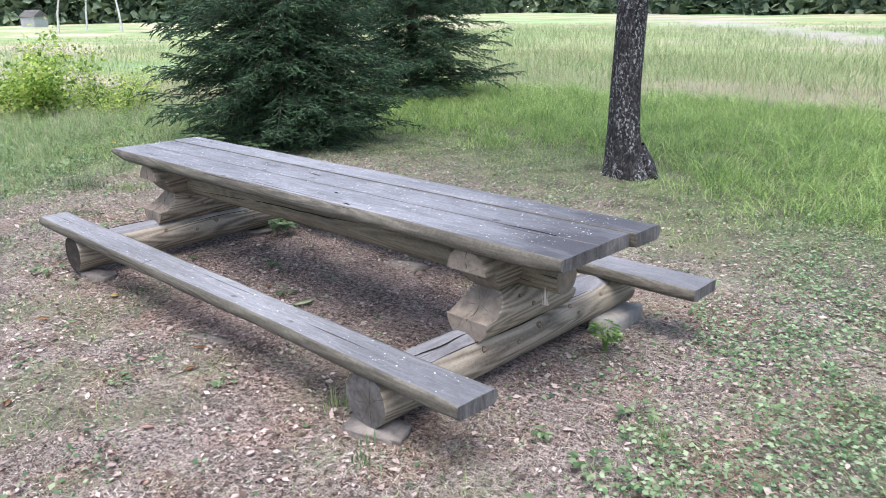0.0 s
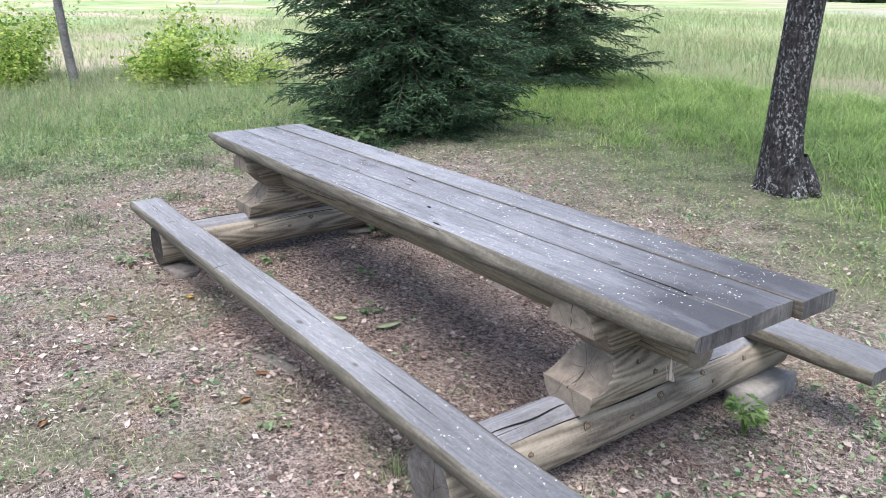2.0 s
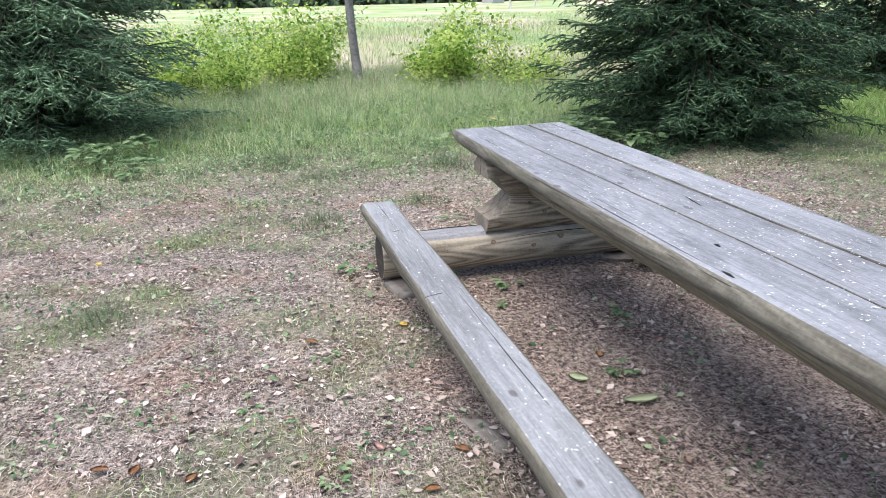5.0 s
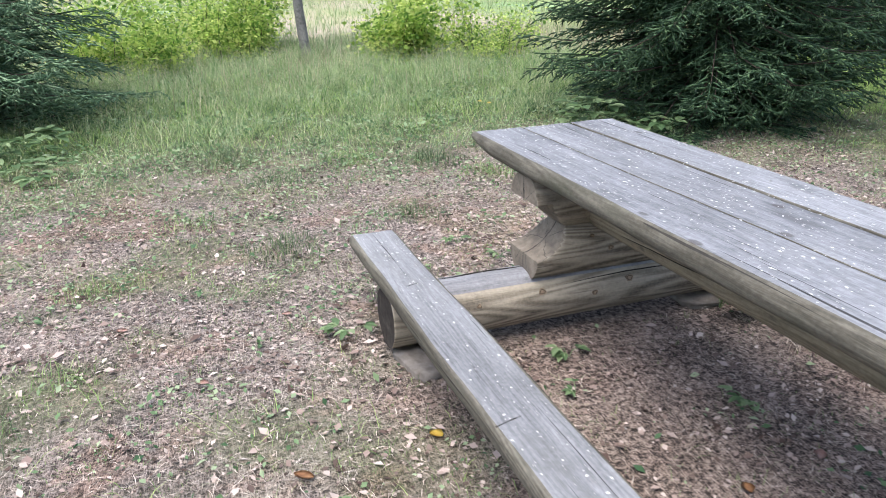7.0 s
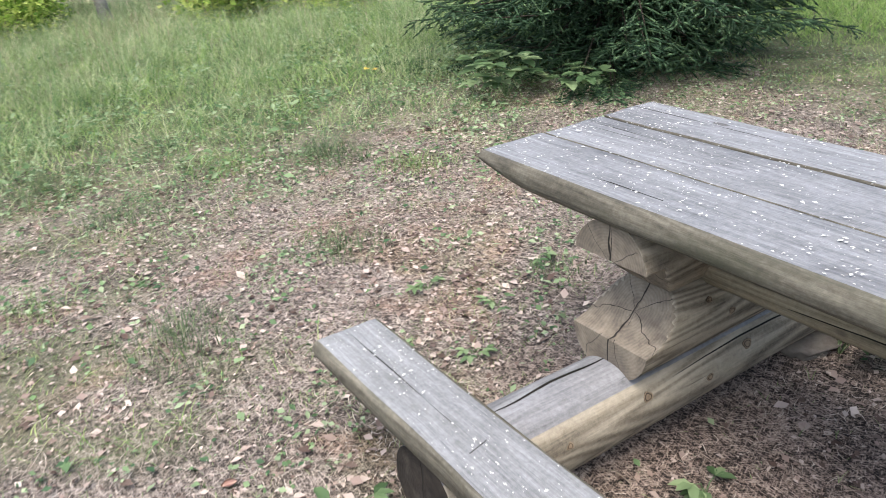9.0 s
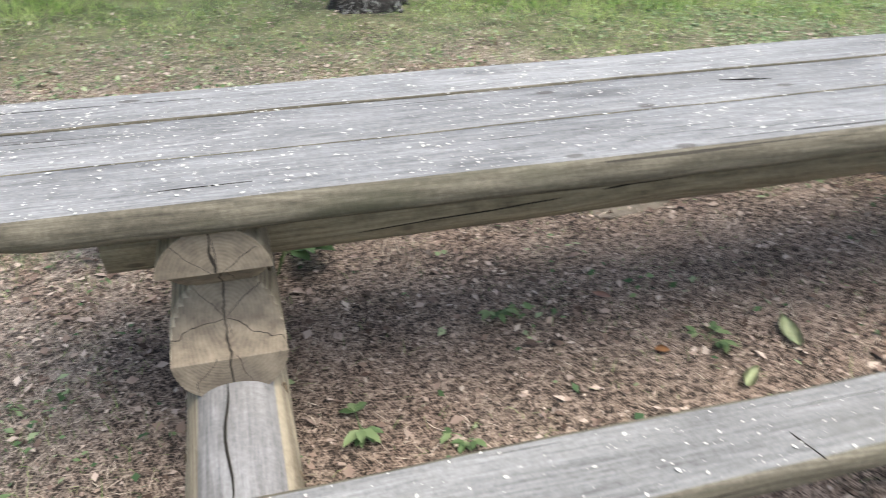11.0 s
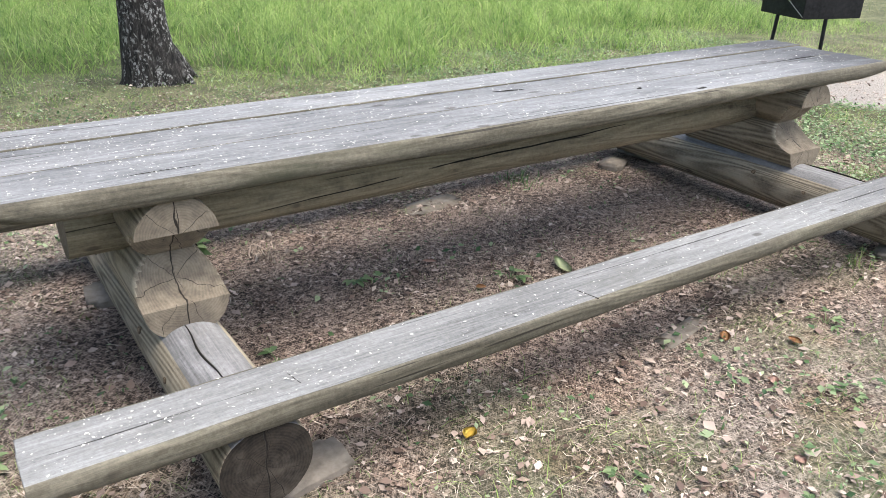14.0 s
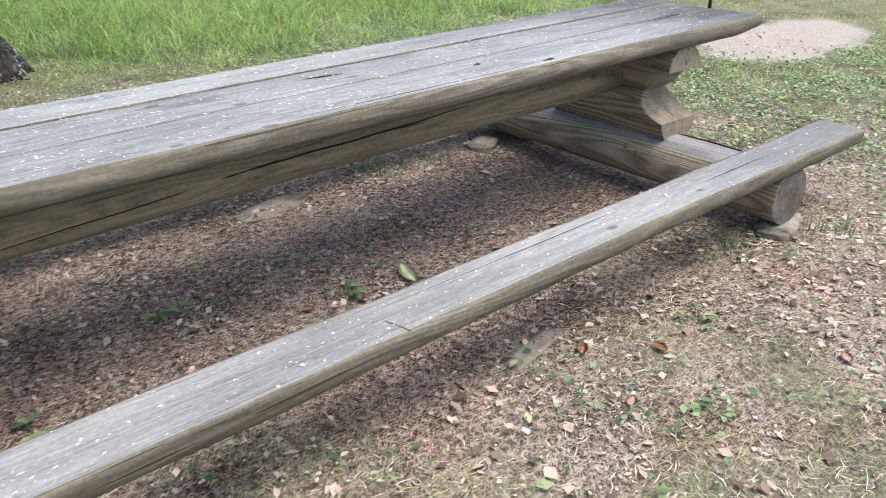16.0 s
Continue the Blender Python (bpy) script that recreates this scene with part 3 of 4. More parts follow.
    two_in_one("crown", merged(lp), leaf_quads(pos, leaf, rng), bark, leaf_mat, t)
    return t


broadleaf_tree("tree", "slim leaning tree with dark lichen-flecked bark, in grass", (1.68, 4.72, 0), M_BARK,
               [(-0.04, -0.05, -0.05), (-0.05, -0.055, 0.04), (-0.06, -0.06, 0.12), (-0.075, -0.06, 0.25), (-0.085, -0.06, 0.5), (-0.085, -0.05, 0.95), (-0.06, -0.02, 1.75), (-0.05, 0, 2.6), (0.0, 0.0, 4.0), (0.1, 0, 6.0), (0.1, 0.1, 8.0)],
               [0.26, 0.235, 0.215, 0.19, 0.165, 0.15, 0.148, 0.14, 0.12, 0.08, 0.03], 16, M_CROWN, (0, 0, 5), (2.6, 2.6, 2.2), 9000, 0.10, 3, 6)


def spruce(name, label, base, height, reach, seed, whorl=0.125, per=13, visible=2.2, bottom=0.14, mat=None, droop=0.38, needle=0.021):
    """Trunk, drooping boughs in whorls, side twigs with separate needles."""
    rng = np.random.default_rng(seed)
    t = thing(name, label, "spruce", base)
    v, f = tube([(0, 0, -0.05), (0, 0, 0.3), (0.02, 0, height * 0.5), (0, 0, height)], [0.14, 0.12, 0.07, 0.008], 12, seed, 0.03)
    bulk("trunk", v, f, M_TWIG, t, True)
    boughs, segs = [], []
    z = bottom
    while z < height - 0.1:
        fine = z < visible
        count = per if fine else max(4, per // 2)
        a0 = rng.uniform(0, 6.28)
        for i in range(count):
            a = a0 + 2 * math.pi * i / count + rng.uniform(-0.25, 0.25)
            ln = reach * (1 - z / height) ** 0.75 * rng.uniform(0.68, 1.05) * (0.8 if z < 0.35 else 1.0)
            zz = max(0.1, z + rng.uniform(-0.12, 0.12))
            dz = -droop * ln * rng.uniform(0.0, 1.5) if z > 0.25 else -0.02
            s = np.linspace(0, 1, 9)
            out = np.array([math.cos(a), math.sin(a), 0])
            side = np.array([-out[1], out[0], 0])
            bend = rng.uniform(-0.12, 0.12)
            pz = np.maximum(zz + dz * (s ** 1.3) + 0.35 * ln * np.maximum(0, s - 0.5) ** 1.5, 0.03)
            pts = np.outer(s * ln, out) + np.outer(bend * ln * s ** 2, side)
            pts[:, 2] = pz
            boughs.append(tube(pts[::2], np.interp(s[::2], [0, 1], [0.011, 0.002]), 4, i))
            step = 0.10 if fine else 0.2
            q = 0.12
            while q < 1.0:
                p = np.array([np.interp(q, s, pts[:, k]) for k in range(3)])
                for sg in (-1, 1):
                    tl = (0.36 * (1 - q) + 0.12) * min(1.0, ln) * rng.uniform(0.7, 1.25)
                    d = out * 0.8 + side * sg * rng.uniform(0.5, 1.0) + np.array([0, 0, rng.uniform(-0.6, 0.2)])
                    d /= np.linalg.norm(d)
                    e = p + d * tl + np.array([0, 0, -0.12 * tl])
                    segs.append((p, e, fine))
                    if not fine:
                        continue
                    lat = np.cross(d, (0, 0, 1.0))
                    m = max(2, int(tl / 0.055))
                    for k in range(m):
                        o2 = p + (e - p) * (k + 0.6) / m
                        d2 = d * 0.8 + lat * (0.75 if k % 2 else -0.75) * rng.uniform(0.6, 1.2) + np.array([0, 0, rng.uniform(-0.7, 0.25)])
                        d2 /= np.linalg.norm(d2)
                        segs.append((o2, o2 + d2 * rng.uniform(0.05, 0.11), fine))
                q += step / max(ln, 0.3)
            segs.append((pts[-3], pts[-1], fine))
        z += whorl * rng.uniform(0.8, 1.2) * (1 if fine else 2.2)
    a = np.array([s[0] for s in segs])
    b = np.array([s[1] for s in segs])
    a[:, 2], b[:, 2] = np.maximum(a[:, 2], 0.02), np.maximum(b[:, 2], 0.015)
    fine = np.array([s[2] for s in segs])
    ln = np.linalg.norm(b - a, axis=1)
    cnt = np.maximum(3, (ln / np.where(fine, 0.017, 0.05))).astype(int)
    idx = np.repeat(np.arange(len(a)), cnt)
    first = np.repeat(np.cumsum(cnt) - cnt, cnt)
    k = (np.arange(len(idx)) - first + rng.uniform(0, 1, len(idx))) / cnt[idx]
    p = a[idx] + (b - a)[idx] * k[:, None]
    d = (b - a)[idx] / (ln[idx][:, None] + 1e-9)
    r = rng.normal(size=d.shape)
    r -= d * (r * d).sum(1)[:, None]
    r /= np.linalg.norm(r, axis=1)[:, None] + 1e-9
    w = np.cross(d, r)
    L = (needle * rng.uniform(0.7, 1.2, len(p)) * np.where(fine[idx], 1, 2.6))[:, None]
    tip = p + (d * 0.95 + r * 0.55) * L
    hw = np.where(fine[idx], 0.0052, 0.014)[:, None]
    verts = np.stack([p - w * hw - d * hw, p + w * hw + d * hw, tip], 1).reshape(-1, 3)
    faces = np.arange(len(verts)).reshape(-1, 3)
    # a slim spindle down the middle of every twig
    u = np.cross((b - a) / (ln[:, None] + 1e-9), (0.3, 0.2, 0.93))
    u /= np.linalg.norm(u, axis=1)[:, None] + 1e-9
    w2 = np.cross((b - a) / (ln[:, None] + 1e-9), u)
    m = a + (b - a) * 0.4
    rad = np.where(fine, 0.0095, 0.014)[:, None]
    ring = [m + (u * math.cos(q) + w2 * math.sin(q)) * rad for q in (0.5, 2.6, 4.7)]
    sv = np.stack([a, *ring, b], 1).reshape(-1, 3)
    o = np.arange(len(a))[:, None] * 5 + len(verts)
    sf = np.stack([o + [0, 1, 2], o + [0, 2, 3], o + [0, 3, 1], o + [4, 2, 1], o + [4, 3, 2], o + [4, 1, 3]], 1).reshape(-1, 3)
    verts = np.concatenate([verts, sv])
    faces = np.concatenate([faces, sf])
    two_in_one("crown", merged(boughs), (verts, faces), M_TWIG, mat or M_NEEDLE, t)
    return t


spruce("spruce_tree", "dense dark green spruce with drooping boughs to the ground", (-3.15, 3.75, 0), 9.0, 1.98, 11)
spruce("spruce_tree", "pale-tipped spruce with low boughs at the yard's edge", (-5.7, -3.5, 0), 8.0, 2.45, 12, per=14, mat=M_NEEDLE2, droop=0.5)
spruce("spruce_tree", "tall open spruce with sagging boughs behind others", (-5.4, 8.3, 0), 13.0, 2.15, 13, whorl=0.2, per=11, visible=2.7, bottom=0.35, droop=0.34, needle=0.03)

broadleaf_tree("young_tree", "thin grey-barked young tree standing among bushes", (-10.0, 1.0, 0), M_GREYBARK,
               [(0.02, 0.03, -0.05), (0.0, 0.0, 0.2), (0, -0.05, 0.8), (0, -0.1, 1.75), (0, -0.1, 3.0), (0, -0.1, 5.0)],
               [0.11, 0.095, 0.088, 0.08, 0.065, 0.02], 10, M_CROWN, (0, 0, 4), (1.5, 1.5, 1.3), 3000, 0.09, 5)


def bush(label, base, w, d, h, n, seed, leaf=0.055):
    rng = np.random.default_rng(seed)
    t = thing("bush", label, "bush", base, "young bushes at the field's edge")
    cs = []
    for i in range(int(10 + w * 8)):
        x, y = rng.uniform(-w / 2, w / 2), rng.uniform(-d / 2, d / 2)
        hh = h * rng.uniform(0.3, 1.05) * (1 - 0.25 * abs(2 * x / w))
        lean = rng.normal(size=2) * 0.28 * hh
        pts = np.array([(x * 0.7, y * 0.7, -0.03), (x * 0.85 + lean[0] * 0.3, y * 0.85 + lean[1] * 0.3, hh * 0.5), (x + lean[0], y + lean[1], hh)])
        sv, sf = tube(pts, [0.006, 0.004, 0.0015], 4, i)
        bulk("stem", sv, sf, M_TWIG, t)
        m = int(n / (10 + w * 8))
        k = rng.uniform(0.08, 1.0, m)
        c = np.stack([np.interp(k, [0, 0.5, 1], pts[:, j]) for j in range(3)], -1)
        cs.append(c + rng.normal(size=(m, 3)) * np.array([0.15, 0.15, 0.09]))
    c = np.concatenate(cs)
    c[:, 2] = np.maximum(c[:, 2], 0.03)
    v, f = leaf_quads(c, leaf, rng, 0.4, 0.7)
    bulk("foliage", v, f, M_BUSH, t)
    return t


bush("bright green leafy young bush in long grass", (-9.0, 2.45, 0), 1.5, 1.2, 1.5, 5200, 21, 0.085)
bush("broad yellow-green leafy bush round a thin tree", (-10.9, 0.0, 0), 3.0, 1.5, 1.8, 8000, 22, 0.07)
bush("yellow-green leafy bush beside a spruce", (-9.4, -1.7, 0), 2.6, 1.5, 1.5, 7000, 23, 0.07)
bush("low loose green bush in long grass", (-8.3, 3.6, 0), 1.8, 1.2, 0.9, 3600, 24)
bush("loose yellow-green bush in the meadow", (-11.5, -0.6, 0), 3.0, 1.6, 1.5, 4000, 25)


# ---- grass and litter ----
def blades(x, y, h, width, lean, rng, z=None):
    """Bent grass blades at the places given: three triangles each."""
    n = len(x)
    a = rng.uniform(0, 2 * np.pi, n)
    d = np.stack([np.cos(a), np.sin(a), np.zeros(n)], -1)
    s = np.stack([-np.sin(a), np.cos(a), np.zeros(n)], -1)
    o = np.stack([x, y, (height_at(x, y) if z is None else z) - 0.005], -1)
    w = (width * rng.uniform(0.6, 1.3, n))[:, None]
    l = (lean * rng.uniform(0.1, 1.2, n) * h)[:, None]
    up = np.array([0, 0, 1.0]) * h[:, None]
    m = o + up * 0.6 + d * l * 0.35
    t = o + up * rng.uniform(0.75, 1.0, n)[:, None] + d * l
    v = np.stack([o - s * w, o + s * w, m + s * w * 0.8, m - s * w * 0.8, t], 1).reshape(-1, 3)
    k = np.arange(n)[:, None] * 5
    f = np.stack([k + [0, 1, 2], k + [0, 2, 3], k + [3, 2, 4]], 1).reshape(-1, 3)
    return v, f


def scatter(n, x0, x1, y0, y1, chance, rng):
    x, y = rng.uniform(x0, x1, n), rng.uniform(y0, y1, n)
    keep = rng.uniform(0, 1, n) < chance(x, y)
    return x[keep], y[keep]


def clear(x, y):
    """1 where nothing solid stands."""
    logs = np.ones_like(x)
    for bx in BX:
        logs *= ~((np.abs(x - bx) < 0.11) & (y > -0.6) & (y < 1.34))
    return logs * (np.hypot(x - 1.68, y - 4.72) > 0.2)


def stuff(name, label, category, v, f, mat):
    return tagged(bulk(name, v, f, mat), label, category, kind="stuff")


def tall_at(x, y):
    """Height of the grass."""
    back = ease(y + 0.5 * wavy(x, y, 0.8, 2) + 1.3 * ease(x, 1.4, 3.2), 4.2, 7.0)
    left = ease(-x + 0.4 * wavy(x, y, 0.8, 4), 2.2, 5.5)
    return (0.045 + 0.155 * np.maximum(back, left * 0.6)) * np.clip(1 + 0.5 * wavy(x, y, 1.6, 5) + 0.25 * wavy(x, y, 4.2, 1), 0.25, 2)


x, y = scatter(290000, -8, 11, -4.5, 11, lambda x, y: green_at(x, y) ** 1.2 * clear(x, y) * (1 - sand_at(x, y)) * (1 - 0.6 * ease(wavy(x, y, 3.1, 11), 0.1, 0.7)) * (1 - 0.62 * ease(-x, 0.5, 2.0) * ease(-y, -4.0, -2.0)), RNG)
v, f = blades(x, y, tall_at(x, y) * RNG.uniform(0.35, 1.4, len(x)), 0.0013 + 0.0052 * RNG.uniform(0, 1, len(x)) ** 2 * ease(tall_at(x, y), 0.04, 0.16), 2.5, RNG)
stuff("grass", "lush green grass growing round the yard", "grass", v, f, M_GRASS)

x, y = scatter(150000, -13, 13, -4, 22, lambda x, y: np.maximum(0.8 * field_at(x, y), 0.3 * ease(tall_at(x, y), 0.10, 0.22)), RNG)
v, f = blades(x, y, RNG.uniform(0.10, 0.46, len(x)) * (0.65 + 0.35 * field_at(x, y)) * (1 + 0.4 * wavy(x, y, 1.3, 7)), 0.003, 1.5, RNG)
stuff("meadow_grass", "tall straw and green meadow grass beyond the yard", "grass", v, f, M_MEADOW)

x, y = scatter(22000, -60, 22, 16, 60, lambda x, y: field_at(x, y) * (1 - sand_at(x, y)), RNG)
v, f = blades(x, y, RNG.uniform(0.05, 0.18, len(x)), 0.012, 1.6, RNG)
x, y = scatter(14000, -60, -12, -25, 16, lambda x, y: field_at(x, y), RNG)
v, f = merged([(v, f), blades(x, y, RNG.uniform(0.05, 0.2, len(x)), 0.012, 1.6, RNG)])
stuff("meadow_grass", "pale sunlit meadow grass reaching to the woods", "grass", v, f, M_MEADOW)


x, y = scatter(130000, -12, -1.0, -4.5, 4.5, lambda x, y: ease(-x + 0.4 * wavy(x, y, 1.2, 6), 1.5, 4.0) * (0.5 + 0.5 * ease(wavy(x, y, 2.0, 9), -0.4, 0.4)), RNG)
v, f = blades(x, y, RNG.uniform(0.04, 0.34, len(x)) * (0.2 + 0.8 * ease(-x, 1.8, 6.0)) * np.clip(1 + 0.65 * wavy(x, y, 1.9, 3), 0.25, 2), 0.0019, 2.2, RNG)
stuff("mixed_grass", "thin straw-mixed grass at the yard's edge", "grass", v, f, M_MIXED)


def straws(x, y, length, width, rng):
    """Thin stalks lying on the ground."""
    n = len(x)
    a = rng.uniform(0, 2 * np.pi, n)
    d = np.stack([np.cos(a), np.sin(a), rng.normal(0, 0.12, n)], -1) * (length * rng.uniform(0.5, 1.3, n) * 0.5)[:, None]
    s = np.stack([-np.sin(a), np.cos(a), np.zeros(n)], -1) * (width * rng.uniform(0.6, 1.5, n))[:, None]
    c = np.stack([x, y, height_at(x, y) + rng.uniform(0.003, 0.014, n)], -1)
    bend = s / width * (length * 0.12) * rng.normal(0, 1, n)[:, None]
    v = np.stack([c - d, c + bend + s, c + d, c + bend - s], 1).reshape(-1, 3)
    k = np.arange(n)[:, None] * 4
    return v, np.stack([k + [0, 1, 3], k + [3, 1, 2]], 1).reshape(-1, 3)


x, y = scatter(190000, -4, 7.5, -4.2, 5.0, lambda x, y: (0.35 + 0.65 * ease(wavy(x, y, 1.3, 9), -0.4, 0.5)) * (1 - 0.75 * soil_at(x, y)) * (1 - sand_at(x, y)) * (1 - 0.5 * green_at(x, y)) * clear(x, y), RNG)
v, f = straws(x, y, 0.060, 0.0011, RNG)
stuff("dry_straw", "matted dry straw lying on the ground", "dry grass", v, f, M_DRYGRASS)

x, y = scatter(165000, -4, 7.5, -4.2, 5.5, lambda x, y: (0.22 + 0.78 * np.maximum(ease(wavy(x, y, 1.9, 12) + 0.3 * wavy(x, y, 5.0, 1), -0.15, 0.7), ease(wavy(x, y, 1.7, 8) + 0.3 * wavy(x, y, 4, 2), -0.1, 0.6))) * (1 - 0.92 * soil_at(x, y)) * clear(x, y) * (1 - sand_at(x, y)) * (1 - 0.45 * ease(-y, 0.5, 1.1) * ease(x, 0.3, 1.2)), RNG)
v, f = blades(x, y, RNG.uniform(0.01, 0.04, len(x)), 0.0011, 1.8, RNG)
stuff("short_grass", "thin short green grass in the trodden yard", "grass", v, f, M_SHORT)

x, y = scatter(170000, -4, 7.5, -4.2, 5.0, lambda x, y: (0.3 + 0.7 * ease(wavy(x, y, 2.1, 15) + 0.4 * wavy(x, y, 6, 2), -0.4, 0.5)) * (1 - 0.7 * green_at(x, y)) * (1 - 0.25 * soil_at(x, y)) * clear(x, y), RNG)
v, f = leaf_quads(np.stack([x, y, height_at(x, y) + RNG.uniform(0.002, 0.013, len(x))], -1), 0.011 + 0.027 * RNG.uniform(0, 1, len(x)) ** 3.5, RNG, 0.72, 0.6)
stuff("leaf_litter", "dry brown and pinkish fallen leaves on the soil", "leaf litter", v, f, M_LITTER)

x, y = scatter(42000, -4.5, 4.2, -3.5, 5, lambda x, y: np.clip(0.12 * ease(wavy(x, y, 2.6, 18), 0.1, 0.8) + 0.85 * ease(-x, 0.8, 2.4) * ease(wavy(x, y, 1.5, 7), -0.5, 0.4) + 0.3 * ease(y, 2.2, 3.5), 0, 1) * clear(x, y) * (1 - 0.8 * soil_at(x, y)), RNG)
x2, y2 = scatter(46000, 3.7, 8.0, -1.4, 4.5, lambda x, y: ease(x + 0.35 * wavy(x, y, 2, 3) + 0.25 * y, 4.2, 4.9) * ease(y + 0.3 * wavy(x, y, 2.2, 8), -1.1, 0.4) * (0.3 + 0.7 * ease(wavy(x, y, 2.7, 4), -0.6, 0.2)) * (1 - sand_at(x, y)) * (1 - 0.5 * ease(y, 2.0, 4.0)), RNG)
x, y = np.concatenate([x, x2]), np.concatenate([y, y2])
v, f = leaf_quads(np.stack([x, y, height_at(x, y) + RNG.uniform(0.008, 0.05, len(x))], -1), 0.024, RNG, 0.7, 0.8)
stuff("ground_leaves", "low pale green leafy weeds covering the ground", "weeds", v, f, M_CLOVER)


x, y = scatter(26000, -4, 6.5, -4.2, 4.0, lambda x, y: (0.25 + 0.75 * ease(wavy(x, y, 1.6, 21) + 0.4 * wavy(x, y, 5, 4), -0.3, 0.5)) * (1 - 0.8 * green_at(x, y)) * (1 - 0.6 * soil_at(x, y)) * clear(x, y), RNG)
v, f = leaf_quads(np.stack([x, y, height_at(x, y) + RNG.uniform(0.006, 0.018, len(x))], -1), 0.018 + 0.028 * RNG.uniform(0, 1, len(x)) ** 2.5, RNG, 0.78, 0.66)
stuff("leaf_litter", "larger curled beige and pinkish fallen leaves", "leaf litter", v, f, M_BIGLITTER)

x, y = scatter(85000, -4, 5.5, -4.0, 4.0, lambda x, y: np.clip(ease(wavy(x, y, 2.3, 31) + 0.5 * wavy(x, y, 6.1, 3), 0.1, 0.75) * (0.6 + 0.4 * ease(-x, -0.5, 1.5)) + 0.05, 0, 1) * (1 - 0.93 * soil_at(x, y)) * clear(x, y), RNG)
v, f = leaf_quads(np.stack([x, y, height_at(x, y) + RNG.uniform(0.008, 0.035, len(x))], -1), 0.015 + 0.022 * RNG.uniform(0, 1, len(x)) ** 2, RNG, 0.65, 0.6)
stuff("ground_leaves", "small green herb leaves scattered over the litter", "weeds", v, f, M_HERB)

x, y = scatter(36000, -8, -1.6, -4.0, 4.5, lambda x, y: ease(-x + 0.5 * wavy(x, y, 1.4, 6), 1.8, 3.6) * ease(wavy(x, y, 1.8, 13) + 0.4 * wavy(x, y, 4.4, 6), -0.1, 0.6), RNG)
v, f = leaf_quads(np.stack([x, y, RNG.uniform(0.01, 0.14, len(x)) * (0.4 + 0.6 * ease(-x, 2, 5))], -1), 0.035 + 0.03 * RNG.uniform(0, 1, len(x)) ** 2, RNG, 0.6, 0.5)
stuff("ground_leaves", "broad pale green herbs between the long grass", "weeds", v, f, M_CLOVER)

x, y = scatter(26000, -12, 9, -3.5, 14, lambda x, y: np.maximum(ease(-x + 0.6 * wavy(x, y, 0.9, 4), 4.0, 6.5), 0.5 * ease(y + wavy(x, y, 0.7, 2), 8.0, 11.0)) * (0.3 + 0.7 * ease(wavy(x, y, 1.1, 17), -0.3, 0.5)), RNG)
v, f = blades(x, y, RNG.uniform(0.25, 0.62, len(x)), 0.0016, 0.7, RNG)
stuff("seed_grass", "thin reddish straw seed stalks above the long grass", "grass", v, f, M_SEED)


x, y = scatter(80000, -34, 22, 13, 46, lambda x, y: (1 - sand_at(x, y)) * (0.35 + 0.65 * ease(wavy(x, y, 0.5, 5) + 0.4 * wavy(x, y, 1.7, 2), -0.3, 0.5)), RNG)
v, f = blades(x, y, RNG.uniform(0.15, 0.6, len(x)) * (1 + 0.4 * wavy(x, y, 0.8, 3)), 0.007, 1.6, RNG)
stuff("meadow_grass", "tall yellow-green hay meadow before the woods", "grass", v, f, M_HAY)

x, y = scatter(34000, -40, -11, -12, 14, lambda x, y: 0.3 + 0.7 * ease(wavy(x, y, 0.5, 8), -0.3, 0.5), RNG)
v, f = blades(x, y, RNG.uniform(0.12, 0.45, len(x)) * (1 + 0.4 * wavy(x, y, 0.8, 3)), 0.006, 1.6, RNG)
stuff("meadow_grass", "yellow-green hay meadow behind the bushes", "grass", v, f, M_HAY)


# ---- far woods ----
def far_wood(label, x0, y0, x1, y1, depth, h, n, leaf, seed):
    rng = np.random.default_rng(seed)
    s = rng.uniform(0, 1, n)
    hh = h * (0.7 + 0.3 * np.sin(s * 41 + seed) * np.sin(s * 17)) * rng.uniform(0.02, 1, n) ** 1.25
    nx, ny = -(y1 - y0), x1 - x0
    L = math.hypot(nx, ny)
    dd = rng.uniform(0, depth, n) + 1.2 * np.sin(s * 70) + 2 * np.sin(s * 23)
    pos = np.stack([x0 + (x1 - x0) * s - nx / L * dd, y0 + (y1 - y0) * s - ny / L * dd, hh], -1)
    v, f = leaf_quads(pos, leaf, rng, 0.2, 0.8)
    return stuff("far_woods", label, "woods", v, f, M_FARLEAF)


far_wood("dark green wood along the far edge of the field", 70, 78, -36, 92, 10, 10, 30000, 1.5, 31)
far_wood("green wood behind the long meadow", -34, 92, -112, 148, 10, 12, 22000, 1.9, 33)
far_wood("mixed grey-green wood beyond the meadow", -112, 148, -270, -150, 14, 17, 52000, 2.0, 32)


# ---- smaller things ----
def slab(label, at, size, turn, seed, name="support_stone", category="stone", group="stones under the logs", mat=None, edge=0.12):
    """An uneven flat stone."""
    bm = bmesh.new()
    bmesh.ops.create_cube(bm, size=1)
    bmesh.ops.bevel(bm, geom=bm.edges[:], offset=edge, segments=2, affect="EDGES")
    bmesh.ops.subdivide_edges(bm, edges=[e for e in bm.edges if e.calc_length() > 0.3], cuts=3, use_grid_fill=True)
    for v in bm.verts:
        k = noise.noise_vector(v.co * 2.3 + Vector((seed, seed * 2, 0)))
        v.co += k * 0.09
        v.co.x, v.co.y, v.co.z = v.co.x * size[0], v.co.y * size[1], v.co.z * size[2]
    for f in bm.faces:
        f.smooth = True
    ob = part(name, bm, mat or M_STONE, None)
    ob.matrix_world = pose(at[0], at[1], at[2], 0, 0, turn)
    return tagged(ob, label, category, group)


